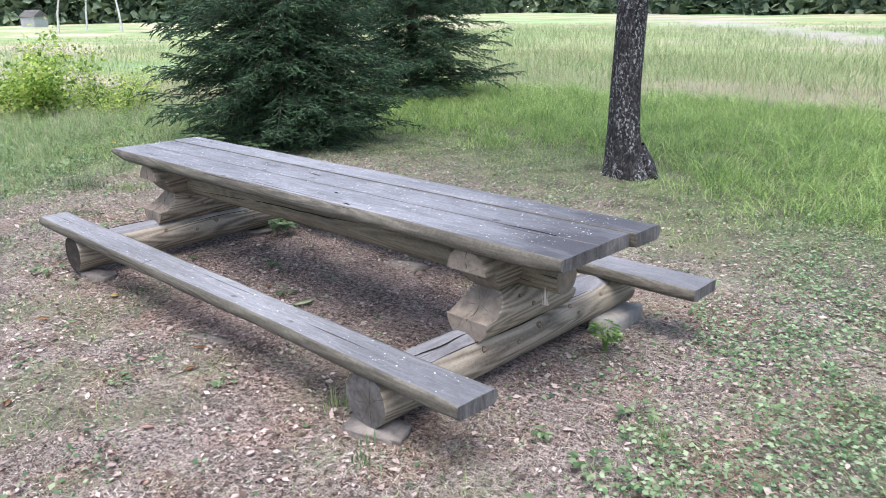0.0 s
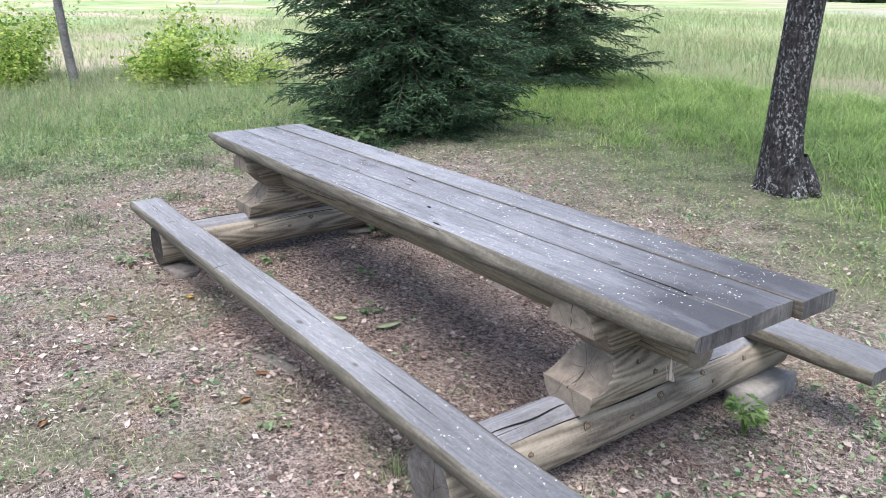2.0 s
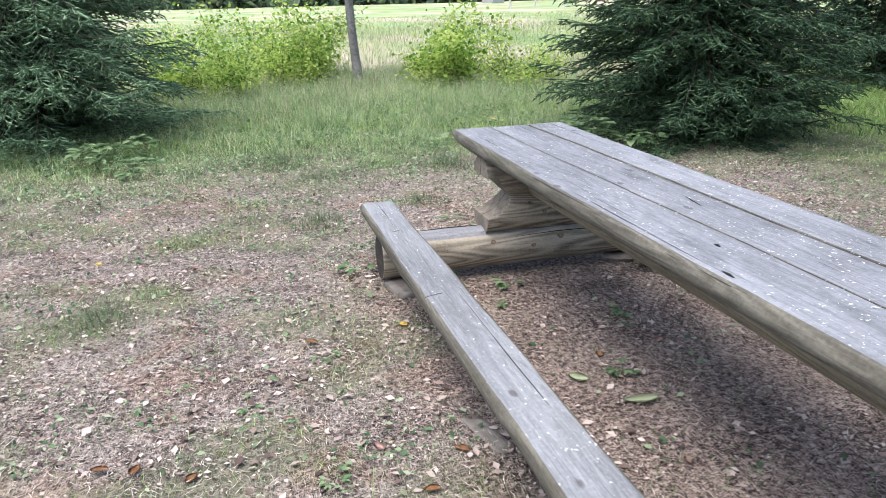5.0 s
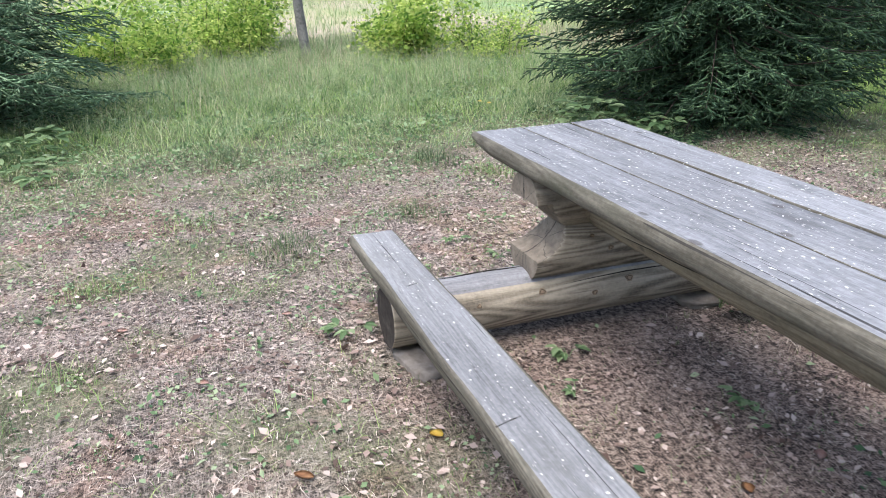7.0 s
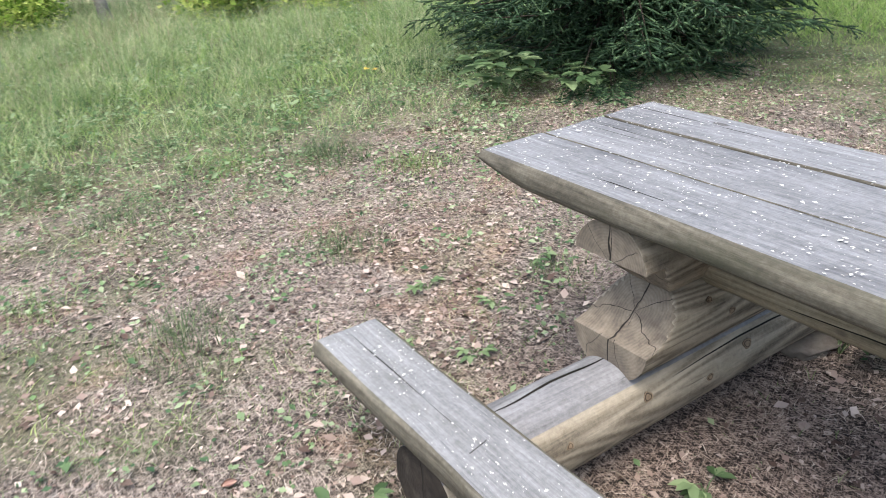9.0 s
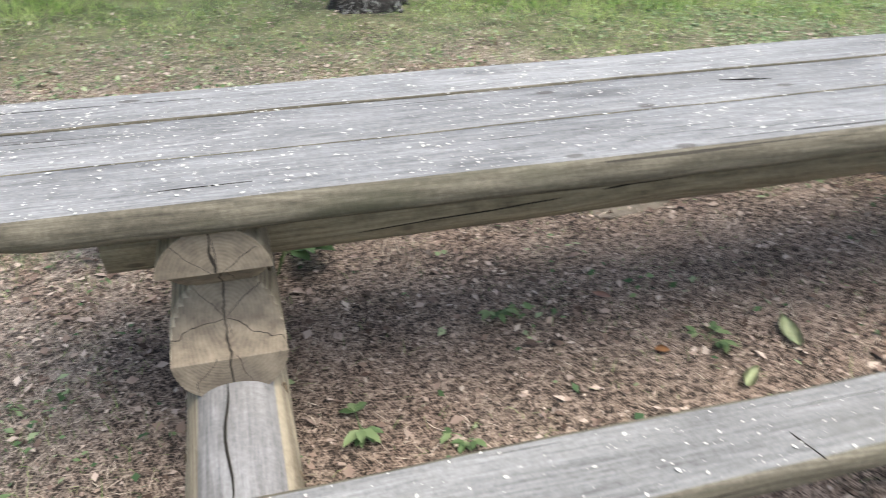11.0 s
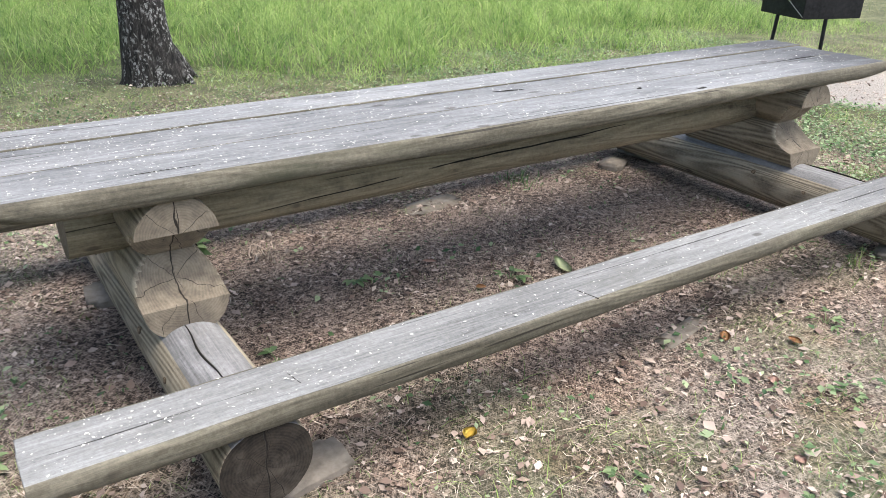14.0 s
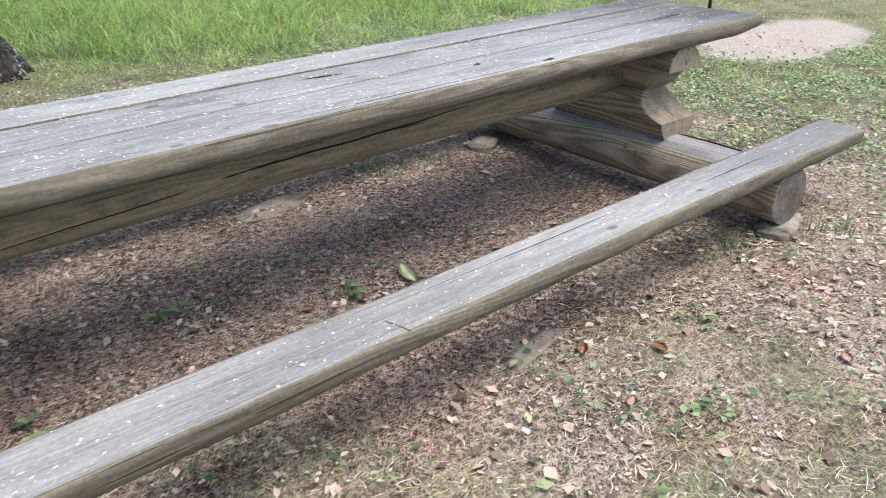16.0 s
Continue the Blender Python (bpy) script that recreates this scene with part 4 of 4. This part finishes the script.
slab("flat grey stone under the front of a base log", (0.65, -0.48, 0.012), (0.26, 0.14, 0.05), 12, 1)
slab("mossy grey stone under the back of a base log", (0.50, 0.9, 0.012), (0.28, 0.2, 0.045), -8, 2)
slab("flat stone under a log end beside grass blades", (3.66, -0.54, 0.012), (0.28, 0.16, 0.06), 20, 3)
slab("squared pale block under the back of a base log", (3.765, 1.15, 0.03), (0.15, 0.36, 0.10), 4, 4, mat=plain("pale_block", (0.17, 0.155, 0.135), (0.34, 0.315, 0.28), 22, 0.9, 0.7), edge=0.035)
slab("flat pale stone sunk in bare soil", (2.1, 1.1, 0.0), (0.34, 0.15, 0.02), 10, 5, "flat_stone", "stone", "stones sunk in the yard")
slab("mossy flat stone sunk beside the bench", (2.2, -0.50, -0.010), (0.36, 0.10, 0.024), 12, 6, "flat_stone", "stone", "stones sunk in the yard")
slab("rough stone lying behind a base log", (3.43, 1.1, 0.005), (0.2, 0.14, 0.06), 30, 7, "flat_stone", "stone", "stones sunk in the yard")

M_WEED = leafy("weed_leaves", (0.075, 0.13, 0.055), (0.145, 0.22, 0.10), (0.27, 0.35, 0.18), 0.4, 0.5)
M_FERN = leafy("bright_weed", (0.12, 0.22, 0.06), (0.19, 0.30, 0.085), (0.30, 0.40, 0.14), 0.45, 0.5)
M_TUFT = leafy("tuft_grass", (0.06, 0.095, 0.045), (0.12, 0.165, 0.08), (0.25, 0.28, 0.155), 0.35)


def weed(label, at, spread, h, n, leaf, seed, mat=None, aspect=0.5):
    """A low plant: stalks from one root, each ending in broad leaves."""
    rng = np.random.default_rng(seed)
    stems, lv = [], []
    t = thing("weed", label, "weed", (at[0], at[1], 0), "weeds in the yard")
    for i in range(n):
        a = rng.uniform(0, 6.28)
        r = spread * rng.uniform(0.3, 1.0)
        e = np.array([math.cos(a) * r, math.sin(a) * r, h * rng.uniform(0.4, 1.0)])
        stems.append(tube([(0, 0, -0.01), e * np.array([0.4, 0.4, 0.8]), e], [0.0022, 0.0018, 0.001], 4))
        for k in range(3):
            b = a + (k - 1) * 0.9
            d = np.array([math.cos(b), math.sin(b), rng.uniform(-0.35, 0.15)])
            side = np.array([-math.sin(b), math.cos(b), 0])
            l = leaf * rng.uniform(0.7, 1.2)
            up = np.array([0, 0, 0.12 * l])
            pts = [e, e + d * l * 0.35 + side * l * aspect * 0.5 + up, e + d * l * 0.75 + side * l * aspect * 0.35 + up, e + d * l, e + d * l * 0.75 - side * l * aspect * 0.35 + up, e + d * l * 0.35 - side * l * aspect * 0.5 + up, e + d * l * 0.5]
            lv.append((np.array(pts), np.array([[0, 1, 6], [1, 2, 6], [2, 3, 6], [3, 4, 6], [4, 5, 6], [5, 0, 6]])))
    two_in_one("foliage", merged(stems), merged(lv), mat or M_WEED, mat or M_WEED, t)
    return t


def tuft(label, at, spread, h, n, seed, mat=None, width=0.0018, lean=1.5):
    rng = np.random.default_rng(seed)
    r, a = spread * rng.uniform(0, 1, n) ** 0.7, rng.uniform(0, 6.28, n)
    v, f = blades(r * np.cos(a), r * np.sin(a), h * rng.uniform(0.15, 1.0, n) * (1.1 - 0.7 * r / spread), width, lean, rng, np.zeros(n))
    ob = bulk("grass_tuft", v, f, mat or M_TUFT)
    ob.location = (at[0], at[1], 0)
    return tagged(ob, label, "grass tuft", "grass tufts in the yard", "stuff")


for i, (p, sp, h, n, leaf) in enumerate([((0.81, 0.09), 0.06, 0.05, 4, 0.06), ((1.33, 0.51), 0.05, 0.035, 4, 0.045), ((1.92, 0.20), 0.07, 0.03, 6, 0.042), ((1.07, -0.02), 0.04, 0.03, 3, 0.038),
                                         ((4.42, 0.33), 0.07, 0.05, 5, 0.05), ((4.5, -0.14), 0.10, 0.05, 8, 0.045), ((4.22, -0.1), 0.04, 0.07, 3, 0.045), ((0.30, -0.68), 0.08, 0.06, 5, 0.06), ((2.35, -1.08), 0.06, 0.03, 5, 0.034), ((2.75, -0.75), 0.06, 0.03, 5, 0.034),
                                         ((1.4, -1.0), 0.05, 0.03, 4, 0.034), ((1.75, -1.35), 0.06, 0.03, 4, 0.034), ((-0.32, 0.28), 0.07, 0.04, 5, 0.04), ((-0.12, 0.02), 0.06, 0.04, 4, 0.04), ((-0.5, 0.62), 0.08, 0.05, 5, 0.045), ((-0.28, -0.2), 0.06, 0.03, 5, 0.035), ((-0.6, 0.15), 0.07, 0.04, 5, 0.04)]):
    weed("small green broad-leaved weed in leaf litter", p, sp, h, n, leaf, 40 + i)
for i, (p, sp, h, n, leaf) in enumerate([((0.66, 0.93), 0.16, 0.2, 9, 0.11), ((-3.75, -2.5), 0.35, 0.24, 26, 0.13), ((-2.75, 2.25), 0.3, 0.32, 20, 0.13), ((-2.35, 2.6), 0.2, 0.22, 12, 0.11), ((-3.1, -2.25), 0.22, 0.14, 14, 0.1)]):
    weed("leafy green woodland weed with broad leaves", p, sp, h, n, leaf, 60 + i, aspect=0.7)
weed("bright green feathery weed beside a base log", (3.93, 0.80), 0.065, 0.17, 26, 0.045, 70, M_FERN, 0.35)
for i, (p, sp, h, n) in enumerate([((-0.87, -0.78), 0.26, 0.16, 420), ((-1.18, 0.06), 0.24, 0.14, 320), ((0.60, -2.1), 0.22, 0.12, 300), ((-2.43, 0.6), 0.3, 0.25, 420), ((-0.38, 0.64), 0.16, 0.10, 160), ((-2.3, -0.6), 0.3, 0.16, 320), ((-0.2, 1.3), 0.2, 0.1, 180), ((-3.1, -0.9), 0.4, 0.25, 500)]):
    tuft("dark green grass tuft on leaf litter", p, sp, h, n, 80 + i)
for i, (p, sp, h, n) in enumerate([((-1.5, -1.2), 0.3, 0.10, 380), ((-1.9, 0.9), 0.28, 0.13, 360), ((-0.6, -1.75), 0.25, 0.08, 300), ((0.2, -1.85), 0.22, 0.07, 240), ((-1.35, 1.45), 0.3, 0.12, 340), ((-2.7, 0.1), 0.3, 0.16, 380), ((4.3, -1.0), 0.16, 0.08, 140), ((4.6, 0.2), 0.18, 0.1, 160)]):
    tuft("bright green grass tuft in the trodden yard", p, sp, h, n, 110 + i, M_SHORT)
tuft("thin tall grass blades beside a log end", (3.36, -0.52), 0.07, 0.17, 40, 90, M_SHORT, 0.0022, 0.5)
tuft("few long green blades before a log end", (3.75, -0.66), 0.06, 0.2, 12, 91, M_WEED, 0.004, 0.3)
tuft("bright grass blades beside a log end", (3.83, -0.75), 0.08, 0.12, 40, 92, M_WEED, 0.003, 0.6)
tuft("dry straw stalks leaning beside a base log", (3.86, -0.02), 0.05, 0.24, 7, 93, M_DRYGRASS, 0.0022, 0.4)
tuft("pale straw grass on bare soil", (1.09, 0.95), 0.10, 0.10, 50, 94, M_DRYGRASS, 0.0025, 0.9)
tuft("green grass under the tabletop", (2.75, 1.15), 0.16, 0.10, 90, 95, M_WEED, 0.004, 1.0)
wisp = tuft("wisp of dry straw caught on the stretcher end", (3.94, 0.285), 0.015, 0.15, 14, 96, M_DRYGRASS, 0.004, 0.35)
wisp.location = (3.945, 0.262, 0.43)


def single_leaf(label, at, length, width, turn, mat, curl=0.25, tilt=0.0, name="fallen_leaf"):
    bm = bmesh.new()
    n = 7
    rows = []
    for i in range(n + 1):
        s = i / n
        w = width * 0.5 * math.sin(math.pi * (0.04 + 0.93 * s)) ** 0.8
        x, z = (s - 0.5) * length, curl * length * (s - 0.4) ** 2
        rows.append([bm.verts.new((x, -w, z + w * 0.35)), bm.verts.new((x, 0, z)), bm.verts.new((x, w, z + w * 0.35))])
    for a, b in zip(rows, rows[1:]):
        for j in range(2):
            bm.faces.new((a[j], b[j], b[j + 1], a[j + 1])).smooth = True
    bmesh.ops.solidify(bm, geom=bm.faces[:], thickness=0.0012)
    ob = part(name, bm, mat, None)
    ob.matrix_world = pose(at[0], at[1], at[2], tilt, 0, turn)
    return tagged(ob, label, "leaf", "single leaves lying in the yard")


M_PALELEAF = plain("pale_green_leaf", (0.38, 0.44, 0.25), (0.58, 0.61, 0.40), 30, 0.6)
M_YELLOW = plain("yellow_leaf", (0.55, 0.36, 0.05), (0.75, 0.55, 0.12), 30, 0.6)
M_ORANGE = plain("orange_leaf", (0.24, 0.11, 0.05), (0.42, 0.23, 0.11), 40, 0.7)
M_PINK = plain("pinkish_dry_leaf", (0.42, 0.24, 0.19), (0.58, 0.40, 0.33), 40, 0.7)
single_leaf("large pale green leaf curled on bare soil", (2.18, 0.155, 0.010), 0.15, 0.06, 76, M_PALELEAF, 0.4)
single_leaf("small pale leaf on edge beside the bench", (1.93, 0.0, 0.012), 0.10, 0.04, 40, M_PALELEAF, 0.5, 30)
single_leaf("bright yellow fallen leaf", (1.147, -0.585, 0.012), 0.055, 0.045, 30, M_YELLOW)
rl = random.Random(5)
for p in [(2.05, -1.86), (2.09, -1.74), (2.2, -1.55), (1.75, 0.18), (1.21, -1.04), (2.3, -0.62), (2.5, -0.78)]:
    single_leaf("rust-orange dry fallen leaf", (p[0], p[1], 0.012), rl.uniform(0.045, 0.07), 0.04, rl.uniform(0, 360), M_ORANGE)
for p in [(2.2, -0.9), (1.9, -1.2), (1.2, -1.6), (0.5, -1.3), (-0.1, -1.6), (2.9, -1.2), (3.3, -1.4), (0.0, -0.9), (1.7, 0.5), (2.6, 0.1)]:
    single_leaf("pinkish dry fallen leaf", (p[0], p[1], 0.012), rl.uniform(0.04, 0.065), 0.036, rl.uniform(0, 360), M_PINK)


def flower(label, at, seed):
    t = thing("yellow_flower", label, "flower", (at[0], at[1], 0), "yellow flowers")
    v, f = tube([(0, 0, -0.01), (0.003, 0, 0.04), (0, 0.003, at[2])], [0.0015, 0.0015, 0.0012], 5)
    bulk("stem", v, f, M_WEED, t)
    rng = np.random.default_rng(seed)
    n = 40
    a = rng.uniform(0, 6.28, n)
    tip = np.stack([np.cos(a) * 0.02, np.sin(a) * 0.02, at[2] + rng.uniform(0, 0.012, n)], -1)
    s = np.stack([-np.sin(a), np.cos(a), np.zeros(n)], -1) * 0.003
    o = np.array([0, 0, at[2]])
    v = np.stack([o + 0 * tip - s * 0.3, tip - s, tip + s], 1).reshape(-1, 3)
    bulk("bloom", v, np.arange(len(v)).reshape(-1, 3), M_YELLOW, t)


flower("small yellow dandelion in short grass", (-0.24, -2.17, 0.05), 1)
flower("small yellow flower in long grass", (-3.2, 1.35, 0.3), 2)
flower("small yellow flower by the spruce", (-3.35, 1.5, 0.25), 3)

# pale flakes of dry petals on the boards
for label, n, x0, x1, y0, y1, z in (("scattered pale dry flakes lying on the tabletop", 6200, 0.02, 4.1, 0.02, 0.72, TOP_Z + 0.002), ("scattered pale dry flakes lying on the bench", 1150, 0.0, 4.1, -0.575, -0.39, 0.341)):
    fx = x0 + (x1 - x0) * RNG.uniform(0, 1, n) ** 1.35
    fy = RNG.uniform(y0, y1, n)
    keep = (RNG.uniform(0, 1, n) < 0.35 + 0.65 * ease(wavy(fx, fy, 4.0, 3), -0.2, 0.6)) & (np.abs(fy - 0.252 - 0.008 * fx) > 0.006) & (np.abs(fy - 0.505 - 0.005 * fx) > 0.006)
    fx, fy = fx[keep], fy[keep]
    v, f = leaf_quads(np.stack([fx, fy, np.full(len(fx), z + 0.0015)], -1), 0.0035 + 0.009 * RNG.uniform(0, 1, len(fx)) ** 3, RNG, 0.97, 0.6)
    stuff("dry_flakes", label, "flakes", v, f, M_FLAKE)


def box_mesh(x0, x1, y0, y1, z0, z1, bevel=0.006):
    bm = bmesh.new()
    bmesh.ops.create_cube(bm, size=1)
    for v in bm.verts:
        v.co = Vector((x0 if v.co.x < 0 else x1, y0 if v.co.y < 0 else y1, z0 if v.co.z < 0 else z1))
    bmesh.ops.bevel(bm, geom=bm.edges[:], offset=bevel, segments=2, affect="EDGES")
    return bm


def grill(at, turn):
    t = thing("barbecue_grill", "black steel barbecue box on thin legs beside bare sand", "barbecue grill", at)
    t.matrix_world = pose(at[0], at[1], at[2], 0, 0, turn)
    w, d = 0.34, 0.30
    part("floor_plate", box_mesh(-w, w, -d, d, 0.50, 0.512, 0.004), M_BLACK, t)
    for a, b, c, e in ((-w, w, -d, -d + 0.006), (-w, w, d - 0.006, d), (-w, -w + 0.006, -d + 0.006, d - 0.006), (w - 0.006, w, -d + 0.006, d - 0.006)):
        part("side_plate", box_mesh(a, b, c, e, 0.503, 0.82, 0.002), M_BLACK, t)
    for x, y in ((-0.31, 0.075), (-0.03, -0.26)):
        v, f = tube([(x * 1.08, y * 1.08, -0.03), (x, y, 0.51)], [0.017, 0.02], 8)
        bulk("leg", v, f, M_BLACK, t, True)
    v, f = tube([(-w - 0.008, -d - 0.004, 0.52), (-w - 0.008, 0.0, 0.70), (-w - 0.008, d, 0.82)], [0.004, 0.004, 0.004], 6)
    bulk("rod", v, f, M_ROD, t, True)
    v, f = tube([(-w, d, 0.60), (-w - 0.14, d + 0.2, 0.80)], [0.006, 0.006], 6)
    bulk("handle", v, f, M_BLACK, t, True)


grill((7.44, 2.5, 0), -16)


def shed(at, turn):
    t = thing("shed", "small pale shed with a dark roof far across the field", "shed", at)
    t.matrix_world = pose(at[0], at[1], 0, 0, 0, turn)
    pale = plain("pale_plank_wall", (0.24, 0.25, 0.25), (0.38, 0.39, 0.38), 8)
    dark = plain("dark_roof", (0.06, 0.055, 0.05), (0.14, 0.13, 0.12), 8)
    part("wall", box_mesh(-1.6, 1.6, -1.3, 1.3, -0.1, 1.7, 0.02), pale, t)
    bm = bmesh.new()
    a = [bm.verts.new(p) for p in ((-1.8, -1.5, 1.65), (-1.8, 0, 2.7), (-1.8, 1.5, 1.65), (1.8, -1.5, 1.65), (1.8, 0, 2.7), (1.8, 1.5, 1.65))]
    for q in ((0, 1, 4, 3), (1, 2, 5, 4), (0, 3, 5, 2)):
        bm.faces.new([a[i] for i in q])
    bm.faces.new((a[0], a[2], a[1]))
    bm.faces.new((a[3], a[4], a[5]))
    part("roof", bm, dark, t)


shed((-136, 46, 0), 20)


# ---- splits, knots and sticks ----
M_CRACK = plain("dark_split", (0.008, 0.007, 0.006), (0.02, 0.017, 0.014), 60)


def split(points, widths):
    """A dark open split: a thin wedge lying in the surface of the timber."""
    v, f = tube(points, widths, 6)
    return bulk("split", v, f, M_CRACK, table)


split([(3.62, 0.277, 0.7585), (3.75, 0.276, 0.759), (3.9, 0.279, 0.7595), (3.985, 0.28, 0.759)], [0.001, 0.0035, 0.0045, 0.002])
split([(2.76, 0.050, 0.759), (2.80, 0.047, 0.7605), (2.835, 0.047, 0.759)], [0.003, 0.007, 0.002])
split([(2.53, 0.176, 0.759), (2.55, 0.177, 0.7605), (2.565, 0.177, 0.759)], [0.002, 0.006, 0.002])
split([(1.95, 0.43, 0.7592), (2.02, 0.415, 0.7596), (2.10, 0.405, 0.7592)], [0.0008, 0.0025, 0.0008])
split([(0.40, 0.085, 0.7592), (0.45, 0.088, 0.7596), (0.62, 0.09, 0.7592)], [0.0008, 0.002, 0.0008])
split([(1.608, -0.472, 0.3385), (1.62, -0.52, 0.339), (1.638, -0.582, 0.3385)], [0.0008, 0.0022, 0.002])
split([(0.62, -0.44, 0.3385), (0.63, -0.47, 0.339), (0.64, -0.52, 0.3385)], [0.0006, 0.0016, 0.0008])


def round_split(x0, x1, a0, a1, n=12):
    """A long split winding along the stretcher's front."""
    pts, ws = [], []
    for i in range(n + 1):
        k = i / n
        a = math.radians(a0 + (a1 - a0) * k + 1.6 * math.sin(7 * k) + 0.8 * math.sin(23 * k))
        r = 0.0975 + 0.001 * math.sin(7 * k)
        pts.append((x0 + (x1 - x0) * k, MID_Y - r * math.cos(a), 0.535 + r * math.sin(a)))
        ws.append(0.0032 * math.sin(math.pi * (0.04 + 0.92 * k)) + 0.0008)
    split(pts, ws)


round_split(0.7, 1.75, -28, 10)
round_split(1.5, 2.6, 2, 22)
for bx, y0, y1, off in ((BX[0], -0.3, 1.2, 0.104), (BX[0], -0.3, 1.1, 0.062), (BX[0], -0.35, 0.03, -0.02), (BX[1], -0.3, 0.9, 0.075), (BX[1], -0.35, 0.02, 0.01)):
    pts, ws = [], []
    for i in range(11):
        k = i / 10
        o = off + 0.006 * math.sin(8 * k + bx)
        pts.append((bx + o, y0 + (y1 - y0) * k, 0.163 + math.sqrt(0.1225 ** 2 - o ** 2)))
        ws.append(0.003 * math.sin(math.pi * (0.05 + 0.9 * k)) + 0.0006)
    split(pts, ws)

M_KNOT_RIM = plain("knot_rim", (0.035, 0.026, 0.018), (0.09, 0.066, 0.045), 80)
M_KNOT = plain("knot_heart", (0.12, 0.085, 0.055), (0.30, 0.225, 0.15), 160)


def knot(cx, cz, r, y, angle, size):
    """A round branch knot set flush in a log's side."""
    bm = bmesh.new()
    rings = []
    for q, out in ((0.0, 0.0025), (0.45, 0.0025), (0.62, 0.0022), (0.80, 0.0022), (1.0, -0.004)):
        ring = []
        for j in range(14):
            b = 2 * math.pi * j / 14
            wob = 1 + 0.12 * math.sin(3 * b + 40 * y) + 0.06 * math.sin(5 * b)
            a = angle + q * size * 0.8 * wob * math.sin(b) / r
            ring.append(bm.verts.new((cx + (r + out) * math.cos(a), y + q * size * wob * math.cos(b), cz + (r + out) * math.sin(a))))
            if q == 0.0:
                break
        rings.append(ring)
    for j in range(14):
        bm.faces.new((rings[0][0], rings[1][j], rings[1][(j + 1) % 14])).smooth = True
        for i in (1, 2, 3):
            f = bm.faces.new((rings[i][j], rings[i + 1][j], rings[i + 1][(j + 1) % 14], rings[i][(j + 1) % 14]))
            f.smooth = True
            f.material_index = 1 if i != 2 else 0
    bmesh.ops.recalc_face_normals(bm, faces=bm.faces)
    return bm


for bx in BX:
    cb = bx - (0.03 if bx > 2 else 0.0)
    for y, a, q in ((-0.22, 0.30, 0.014), (0.06, 0.42, 0.021), (0.30, 0.10, 0.017), (0.47, 0.40, 0.022), (0.74, 0.55, 0.018), (0.80, 0.12, 0.014), (1.02, 0.45, 0.016), (0.2, 2.75, 0.018), (0.86, 2.6, 0.02), (-0.1, 2.9, 0.014)):
        part("knot", knot(cb, 0.163, 0.1245 * (1 - 0.02 * (y - MID_Y)), y, a, q), [M_KNOT, M_KNOT_RIM], table)
    for y, a, q in ((0.36, 0.05, 0.016), (0.28, 0.5, 0.012), (0.5, 2.9, 0.016)):
        part("knot", knot(bx, 0.364, 0.1310, y, a, q), [M_KNOT, M_KNOT_RIM], table)

sticks = []
for i in range(170):
    x0, y0, a = RNG.uniform(-2.5, 5.5), RNG.uniform(-3.2, 3.2), RNG.uniform(0, 6.28)
    l = RNG.uniform(0.04, 0.16)
    if clear(np.array([x0]), np.array([y0]))[0] < 1:
        continue
    bend = RNG.normal(0, 0.1) * l
    sticks.append(tube([(x0, y0, 0.008), (x0 + math.cos(a) * l * 0.5 - math.sin(a) * bend, y0 + math.sin(a) * l * 0.5 + math.cos(a) * bend, 0.013), (x0 + math.cos(a) * l, y0 + math.sin(a) * l, 0.007)], [0.0025, 0.002, 0.0012], 5))
v, f = merged(sticks)
stuff("fallen_twigs", "thin brown fallen twigs scattered in the yard", "twigs", v, f, plain("dead_twig", (0.10, 0.078, 0.06), (0.26, 0.215, 0.17), 40))

M_BIRCH = plain("white_birch_bark", (0.30, 0.29, 0.28), (0.72, 0.71, 0.69), 6)
for i, (bx, by, lean) in enumerate(((-78.5, 28.5, 0.7), (-74, 33, -0.3), (-90, 36, 0.4))):
    t = thing("birch_tree", "thin pale birch standing far across the field", "tree", (bx, by, 0), "far birches")
    v, f = tube([(0, 0, -0.1), (lean * 0.2, lean * 0.2, 2), (lean, lean, 5), (lean * 1.2, lean, 8)], [0.12, 0.1, 0.07, 0.02], 8)
    bulk("trunk", v, f, M_BIRCH, t, True)
    rng = np.random.default_rng(200 + i)
    c = np.array([lean, lean, 6.0]) + rng.normal(size=(900, 3)) * np.array([0.8, 0.8, 1.3])
    v, f = leaf_quads(c, 0.16, rng, 0.2, 0.7)
    bulk("crown", v, f, M_CROWN, t)
